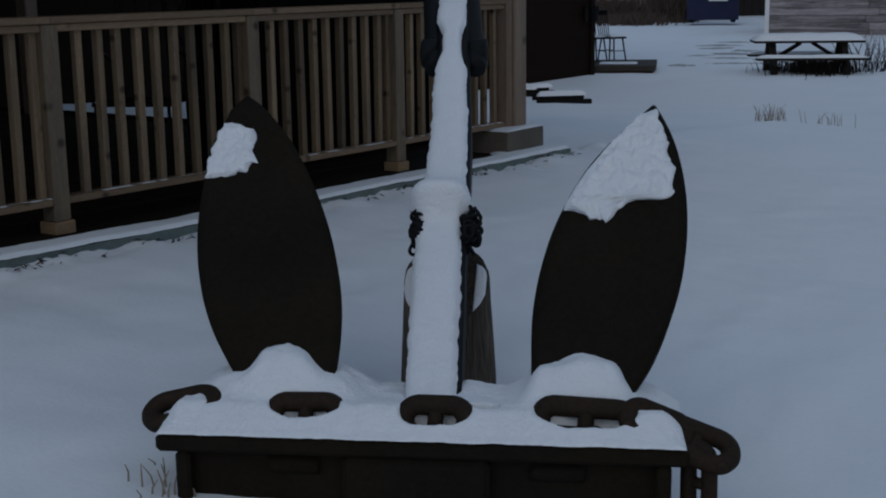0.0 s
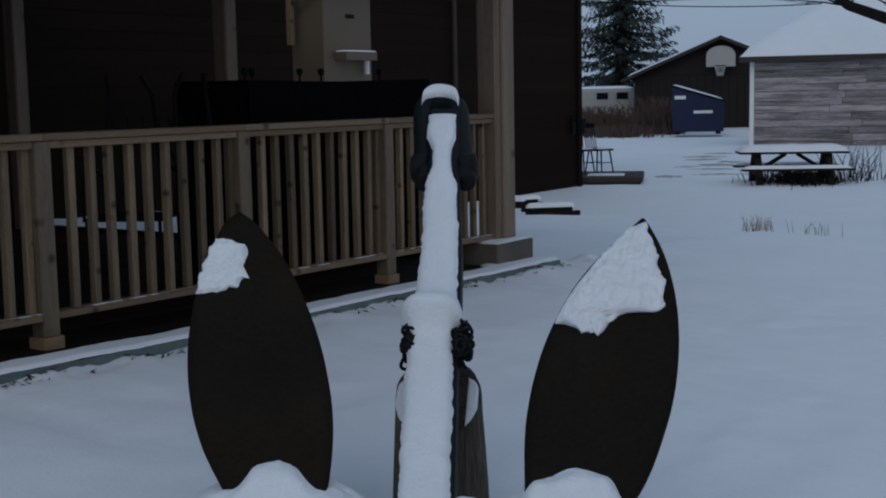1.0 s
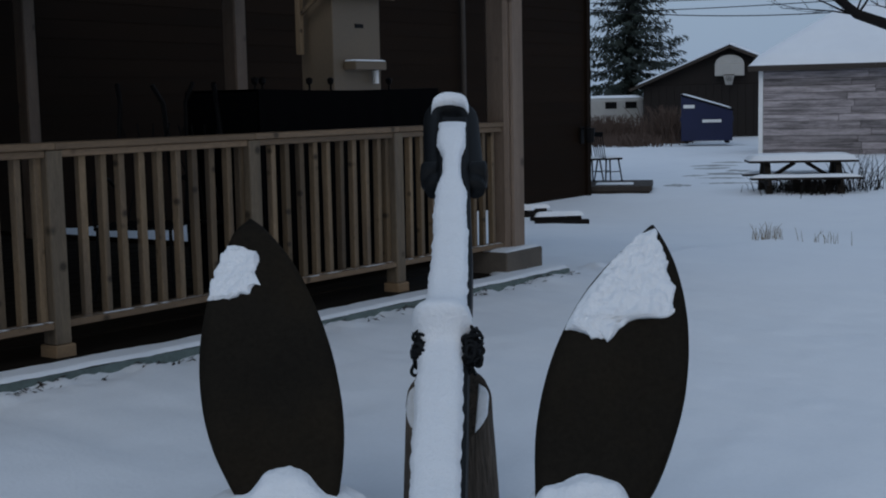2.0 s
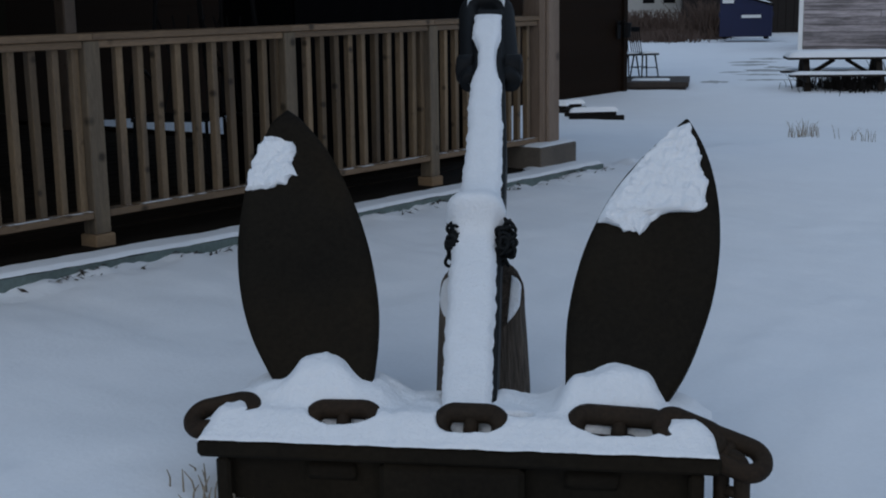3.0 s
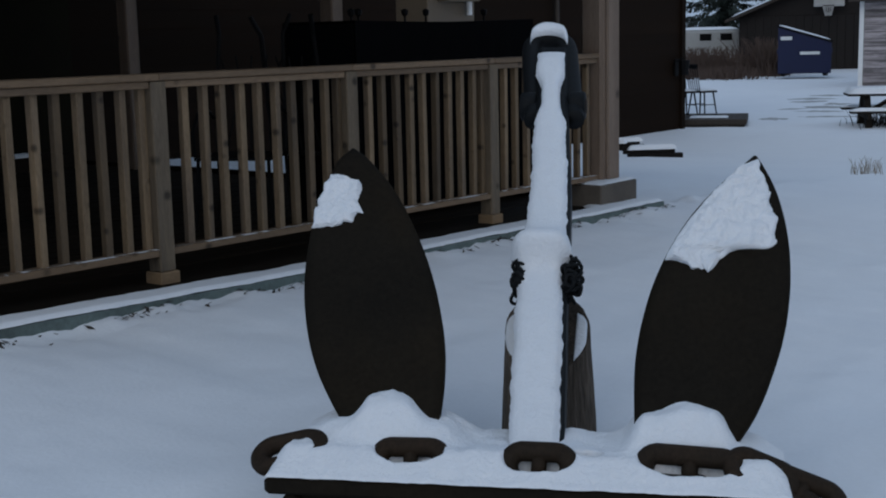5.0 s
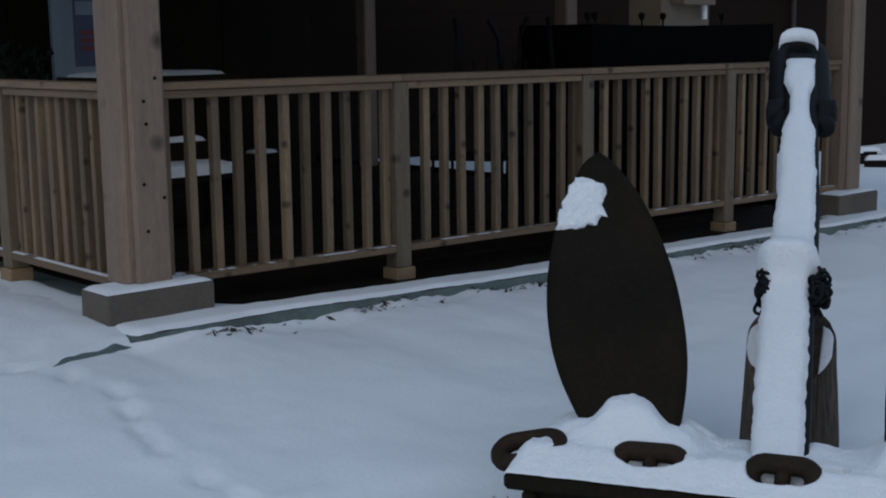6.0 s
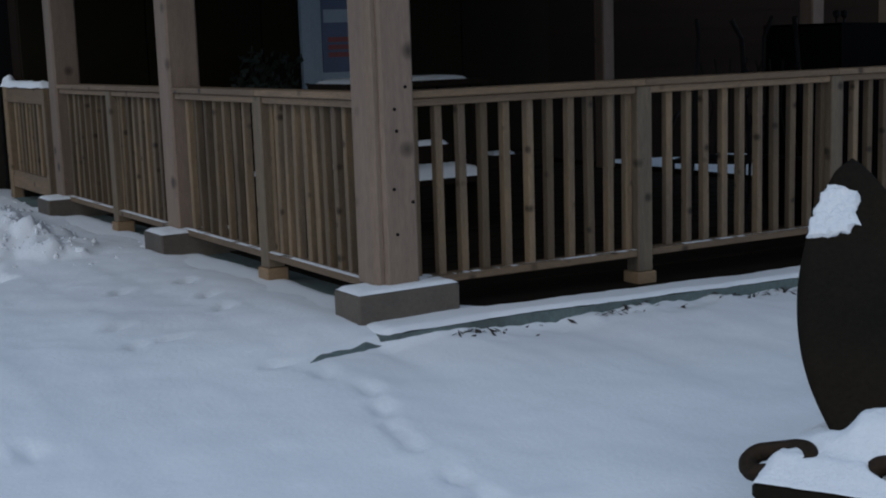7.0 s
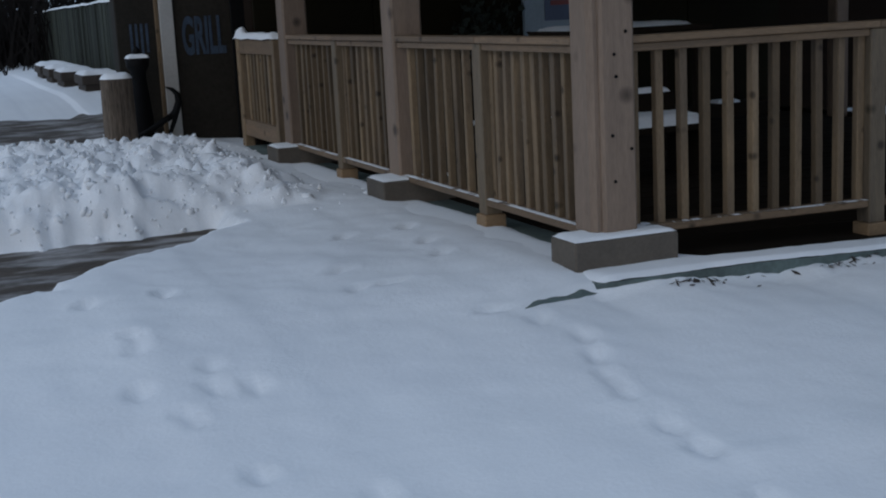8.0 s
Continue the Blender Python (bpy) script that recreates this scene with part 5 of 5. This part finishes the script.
# ---- trees ----
def spruce(x, y, height, radius, seed):
    r = random.Random(seed)
    ob = empty("spruce_tree", x, y, ground_z(x, y) - 0.1, label="tall dark spruce with drooping boughs", category="tree")
    part("trunk", tube(bmesh.new(), [(0, 0, 0), (0, 0, height * 0.5), (0, 0, height)], [0.2, 0.12, 0.02], 9), BARK, ob)
    vs, fs = [], []

    def leaf(a, b, w):
        d = (b - a)
        side = d.orthogonal().normalized() * w if r.random() < 0.5 else d.cross(Vector((0, 0, 1))).normalized() * w
        i = len(vs)
        vs.extend((a - side * 0.6, a + side * 0.6, a + d * 0.6 + side, b, a + d * 0.6 - side))
        fs.append((i, i + 1, i + 2, i + 3, i + 4))

    n = 330
    for k in range(n):
        h = height * (0.10 + 0.89 * ((k // 11) / 30) ** 0.92) + r.uniform(-0.10, 0.10)
        reach = radius * max(1 - h / height, 0.0) ** 0.8 * r.uniform(0.55, 1.15) + 0.12
        a = k * 2.399 + r.uniform(-0.3, 0.3)
        out = Vector((math.cos(a), math.sin(a), 0))
        base = Vector((0, 0, h))
        sag = r.uniform(0.25, 0.50)
        steps = max(int(reach / 0.16), 2)
        for j in range(steps):
            s = (j + 0.6) / steps
            p = base + out * reach * s + Vector((0, 0, -sag * reach * s * (1.5 - 1.1 * s)))
            for _ in range(5):
                q = p + Vector((r.uniform(-1, 1), r.uniform(-1, 1), r.uniform(-0.9, 0.25))) * 0.14
                d = (out * r.uniform(0.1, 0.9) + out.cross(Vector((0, 0, 1))) * r.uniform(-1, 1) + Vector((0, 0, -r.uniform(0.1, 0.9)))).normalized()
                leaf(q, q + d * r.uniform(0.16, 0.34), 0.035)
    me = bpy.data.meshes.new("crown")
    me.from_pydata([tuple(v) for v in vs], [], fs)
    me.materials.append(NEEDLE)
    part("crown", me, None, ob)


spruce(51.9, 21.4, 8.6, 3.9, 4)


def limb(bm, p, d, length, r0, depth, r):
    pts, rad = [p], [r0]
    q, n = Vector(p), 6
    for k in range(n):
        d = (d + Vector((r.gauss(0, 0.16), r.gauss(0, 0.16), r.gauss(0, 0.12) + 0.03))).normalized()
        q = q + d * length / n
        pts.append(q)
        rad.append(r0 * (1 - 0.75 * (k + 1) / n))
        if depth and k > 0:
            for _ in range(2 if k > 2 else 1):
                side = (d + Vector((r.uniform(-1, 1), r.uniform(-1, 1), r.uniform(-0.5, 1)))).normalized()
                limb(bm, q, side, length * r.uniform(0.35, 0.6), rad[-1] * 0.6, depth - 1, r)
    tube(bm, pts, rad, 7 if r0 > 0.03 else 4)


def bare_tree(x, y, seed):
    r = random.Random(seed)
    ob = empty("bare_tree", x, y, ground_z(x, y) - 0.1, label="leafless old tree with arching limbs", category="tree")
    part("trunk", tube(bmesh.new(), [(0, 0, 0), (0.05, 0, 1.2), (0.0, 0.05, 2.4), (-0.1, 0.1, 3.0)], [0.34, 0.27, 0.22, 0.16], 12), TWIG, ob)
    main = [Vector(p) for p in ((-0.1, 0.1, 2.6), (-0.7, 1.2, 3.15), (-1.8, 1.95, 3.5), (-2.6, 2.3, 3.95), (-3.0, 2.45, 4.5), (-3.2, 2.55, 5.3))]
    bm = tube(bmesh.new(), main, [0.15, 0.13, 0.105, 0.085, 0.06, 0.03], 9)
    for p in main[1:5]:
        for _ in range(4):
            limb(bm, p, Vector((r.uniform(-0.8, 0.5), r.uniform(-0.6, 0.8), r.uniform(-0.1, 0.9))).normalized(), r.uniform(0.9, 1.8), 0.03, 1, r)
    part("limb", bm, TWIG, ob)
    for d, ln in (((-0.25, 0.35, 1.0), 4.0), ((0.5, -0.6, 0.7), 3.5), ((0.1, -0.3, 1.0), 4.0), ((-0.5, 0.4, 0.8), 3.2)):
        bm = bmesh.new()
        limb(bm, Vector((0, 0.05, 2.5)), Vector(d).normalized(), ln, 0.11, 2, r)
        part("limb", bm, TWIG, ob)


bare_tree(27.6, 1.5, 3)

# ---- overhead lines ----
for k, (a, b, sag) in enumerate((((46.0, 24.0, 5.2), (54.0, 0.0, 5.75), 0.35), ((41.5, 21.5, 4.45), (49.0, 0.0, 5.1), 0.30), ((37.6, 17.4, 4.35), (43.5, 1.0, 4.7), 0.75))):
    pts = [Vector(a).lerp(Vector(b), s / 24) - Vector((0, 0, sag * 4 * (s / 24) * (1 - s / 24))) for s in range(25)]
    tagged(part("power_line", tube(bmesh.new(), pts, 0.018, 5), BLACK_PAINT, smooth=True), "thin dark overhead cable", "cable", "overhead lines", "structure")

# ---- at the side of the porch: lettered wall, posts, fence ----
GW = 7.4
tagged(part("wall_west", boxed(-0.56, GW, -0.2, 0.66, GW + 0.25, 3.6, 0.01), WESTWALL), "dark painted wall with blue lettering", "wall", kind="structure")
tagged(part("wall_trim", boxed(0.50, GW - 0.04, -0.1, 0.64, GW - 0.002, 3.6, 0.006), BLACK_PAINT), "black corner trim", "trim", kind="structure")
tagged(part("wall_strip", boxed(-0.165, GW - 0.035, 0.0, -0.035, GW - 0.002, 3.4, 0.006), PALE), "white door jamb", "trim", kind="structure")
tagged(part("wall_strip", boxed(-0.205, GW - 0.03, 0.0, -0.167, GW - 0.002, 3.4, 0.004), CEDAR), "pale timber edge", "trim", kind="structure")
cu = bpy.data.curves.new("lettering", "FONT")
cu.body, cu.size, cu.extrude = "GRILL", 0.34, 0.003
cu.align_x, cu.offset = "LEFT", 0.010
tmp = bpy.data.objects.new("lettering", cu)
scene.collection.objects.link(tmp)
bpy.context.view_layer.update()
me = bpy.data.meshes.new_from_object(tmp.evaluated_get(bpy.context.evaluated_depsgraph_get()))
bpy.data.objects.remove(tmp)
me.materials.clear()
me.materials.append(BLUEPAINT)
sign = part("lettering", me, None)
sign.matrix_world = Matrix.Translation((0.035, GW - 0.006, 0.855)) @ Matrix.Rotation(radians(90), 4, "X") @ Matrix.Diagonal((0.46, 1.40, 1, 1))
tagged(sign, "faded blue letters painted on a dark wall", "lettering")
bars = empty("faded_lettering", -0.44, GW - 0.006, 0.87, label="faded blue painted marks on a dark wall", category="lettering")
for k in range(4):
    part("stroke", boxed(0.048 * k, -0.003, 0.02 * (k % 2), 0.048 * k + 0.022, 0.0, 0.28, 0.0), BLUEPAINT, bars)

bol = empty("bollard", -0.705, 6.66, ground_z(-0.705, 6.66) - 0.1, label="stout timber bollard capped with snow", category="bollard")
hb = 0.70 - bol.location.z
bm = bmesh.new()
bmesh.ops.create_cone(bm, cap_ends=True, segments=18, radius1=0.145, radius2=0.135, depth=hb, matrix=Matrix.Translation((0, 0, hb / 2)))
part("timber", bm, LOG, bol)
part("snow_cap", grid_mesh(16, 16, lambda s, t: (0.19 * (2 * s - 1) * math.sqrt(1 - 0.5 * (2 * t - 1) ** 2) * 0.72, 0.19 * (2 * t - 1) * math.sqrt(1 - 0.5 * (2 * s - 1) ** 2) * 0.72, hb + 0.05 * math.sqrt(max(min(s * 5, (1 - s) * 5, t * 5, (1 - t) * 5, 1), 0)))), SNOW_LUMPY, bol, smooth=True)
hy = empty("iron_post", -0.435, 7.15, 0.05, label="black iron mooring post with a snowy cap", category="post")
bm = tube(bmesh.new(), [(0, 0, -0.1), (0, 0, 0.1), (0, 0, 0.60), (0, 0, 0.68), (0, 0, 0.72), (0, 0, 0.80)], [0.20, 0.165, 0.10, 0.10, 0.145, 0.15], 18)
part("post", bm, BLACK_PAINT, hy, smooth=True)
hy.scale = (0.70, 0.70, 1.0)
part("knob", tube(bmesh.new(), [(0, 0, 0.80), (0, 0, 0.86), (0, 0, 0.90)], [0.05, 0.055, 0.02], 12), BLACK_PAINT, hy, smooth=True)
part("snow_cap", grid_mesh(14, 14, lambda s, t: (0.14 * (2 * s - 1), 0.14 * (2 * t - 1), 0.80 + 0.035 * math.sqrt(max(min(s * 5, (1 - s) * 5, t * 5, (1 - t) * 5, 1), 0)))), SNOW_LUMPY, hy, smooth=True)
sa = empty("small_anchor", -0.315, 6.93, 0.02, label="small black anchor with a hooked fluke leaning by the wall", category="anchor")
part("shank", tube(bmesh.new(), [(-0.24, 0, 0.12), (-0.08, 0, 0.20), (0.03, 0, 0.265), (0.12, 0, 0.31)], [0.022, 0.026, 0.028, 0.03], 8), BLACK_PAINT, sa, smooth=True)
part("fluke", tube(bmesh.new(), [(0.10, 0, 0.29), (0.15, 0, 0.345), (0.18, 0, 0.43), (0.17, 0, 0.50), (0.13, 0, 0.54), (0.075, 0, 0.565)], [0.03, 0.034, 0.032, 0.026, 0.018, 0.006], 8), BLACK_PAINT, sa, smooth=True)
part("arm", tube(bmesh.new(), [(0.17, 0, 0.38), (0.13, 0.01, 0.26), (0.08, 0.02, 0.14), (0.05, 0.02, 0.02)], [0.026, 0.022, 0.018, 0.016], 8), BLACK_PAINT, sa, smooth=True)
part("stock", tube(bmesh.new(), [(-0.46, -0.05, 0.12), (-0.2, -0.05, 0.09), (0.18, -0.05, 0.035)], 0.022, 8), BLACK_PAINT, sa, smooth=True)

fence = empty("fence", label="long dark board fence with snow along its top", category="fence")
slats = [mesh_of("slat", box(bmesh.new(), -0.02, 0, 0, 0.0, 0.16, 1.16 + 0.02 * k, 0.003), FENCE) for k in range(3)]
for k in range(76):
    y = 11.6 + 0.205 * k
    sl = part("slat", slats[(k * 7) % 3], None, fence)
    sl.location = (0.31 + 0.0018 * k, y, ground_z(0.3, y) - 0.02)
    sl.rotation_euler = (0, 0, random.uniform(-0.10, 0.10))
for k in range(9):
    y = 11.6 + 1.9 * k
    part("post", boxed(0.012, 0, 0, 0.10, 0.09, 1.2, 0.004), BARK, fence).location = (0.31 + 0.0167 * k, y, ground_z(0.3, y) - 0.05)
for h in (0.3, 0.95):
    part("rail", tube(bmesh.new(), [(0.35, 11.6, ground_z(0.3, 11.6) + h), (0.49, 27.0, ground_z(0.3, 27.0) + h)], 0.03, 4), BARK, fence)
part("snow", grid_mesh(160, 4, lambda s, t: (0.27 + 0.14 * s + 0.06 * t, 11.6 + 15.5 * s, ground_z(0.3, 11.6 + 15.5 * s) + 1.17 + (0.035 + 0.02 * fbm(s * 30, t)) * math.sin(math.pi * t))), SNOW_LUMPY, fence, smooth=True)
for k, (x, y, w) in enumerate(((-0.08, 12.9, 0.9), (-0.17, 14.7, 1.0), (-0.17, 16.4, 1.0), (-0.15, 18.2, 1.1))):
    gz = ground_z(x, y) - 0.05
    tr = empty("planter", x, y, gz, label="low dark timber planter under snow", category="planter", group="planters")
    part("trough", boxed(-0.25, -w / 2, 0.13, 0.25, w / 2, 0.25, 0.01), BARK, tr)
    part("base", boxed(-0.21, -w / 2 + 0.04, 0, 0.21, w / 2 - 0.04, 0.129, 0.006), BARK, tr)
    part("snow", grid_mesh(16, 16, lambda s, t: (-0.24 + 0.48 * s, -w / 2 + w * t, 0.252 + 0.05 * math.sqrt(max(min(s * 5, (1 - s) * 5, t * 8, (1 - t) * 8, 1), 0)) * (1 + 0.8 * fbm(s * 4 + k, t * 5)))), SNOW_LUMPY, tr, smooth=True)
tagged(part("road", grid_mesh(60, 24, lambda s, t: (-12 + 11.6 * s, 7.5 + 3.0 * t, ground_z(-12 + 11.6 * s, 7.5 + 3 * t) + 0.025 - 0.07 * abs(2 * t - 1) ** 3 + 0.02 * fbm(s * 20, t * 6))), ASPHALT, smooth=True), "slushy grey road surface", "road", kind="structure")

twigs("brush", -1.2, 27.0, 900, 2.6, 1.8, TWIG, "dark bare brush beyond the fence", "brush", 31, 0.02)
twigs("brush", 1.5, 30.0, 900, 3.2, 2.0, TWIG, "tall dark brush beyond the fence", "brush", 32, 0.02)

# crumbs of dirt, leaves and dead grass along the slab's foot
rng = random.Random(21)
vs, fs = [], []
for _ in range(420):
    x = rng.uniform(0.4, 6.0)
    y = -0.365 - abs(rng.gauss(0, 0.035)) - (0.10 * rng.random() if rng.random() < 0.3 else 0)
    if fbm(x * 2.1, 7.7) < -0.05 and rng.random() < 0.8:
        continue
    p = Vector((x, y, ground_z(x, y) + 0.004))
    a = rng.uniform(0, 6.28)
    d = Vector((math.cos(a), math.sin(a), rng.uniform(0, 0.5))) * rng.uniform(0.008, 0.03)
    e = Vector((-math.sin(a), math.cos(a), rng.uniform(-0.4, 0.4))) * rng.uniform(0.003, 0.009)
    i = len(vs)
    vs += [tuple(p - d), tuple(p + e), tuple(p + d + Vector((0, 0, 0.006))), tuple(p - e + Vector((0, 0, 0.004)))]
    fs += [(i, i + 1, i + 2), (i, i + 2, i + 3), (i, i + 1, i + 3)]
me = bpy.data.meshes.new("debris")
me.from_pydata(vs, [], fs)
me.materials.append(BARK)
tagged(part("debris", me, None), "dark crumbs of dirt and dead leaves at the slab's foot", "debris", kind="stuff")

# loose clods of snow thrown over the heap and along the cleared path
rng = random.Random(33)
ico = bmesh.new()
bmesh.ops.create_icosphere(ico, subdivisions=1, radius=1.0)
ico_v, ico_f = [v.co.copy() for v in ico.verts], [[v.index for v in f.verts] for f in ico.faces]
ico.free()
vs, fs = [], []
count = 0
while count < 7000:
    x, y = rng.uniform(-3.4, 0.35), rng.uniform(2.1, 6.3)
    h = pile(x, y)
    if h < 0.03 and rng.random() > 0.06:
        continue
    r = 0.006 + 0.022 * rng.random() ** 3.2
    z = ground_z(x, y)
    turn = Euler((rng.uniform(0, 6), rng.uniform(0, 6), rng.uniform(0, 6))).to_matrix()
    sx, sy, sz = rng.uniform(0.6, 1.6), rng.uniform(0.6, 1.6), rng.uniform(0.45, 1.0)
    i = len(vs)
    for v in ico_v:
        q = turn @ Vector((v.x * sx, v.y * sy, v.z * sz)) * r * (1 + 0.8 * fbm(v.x * 1.9 + count, v.y * 1.9, v.z * 1.9, 2))
        vs.append((x + q.x, y + q.y, z + q.z - r * 0.55))
    fs += [tuple(i + k for k in f) for f in ico_f]
    count += 1
me = bpy.data.meshes.new("snow_clods")
me.from_pydata(vs, [], fs)
me.materials.append(SNOW_LUMPY)
me.polygons.foreach_set("use_smooth", [True] * len(fs))
tagged(part("snow_clods", me, None), "broken clods of ploughed snow", "snow", kind="stuff")
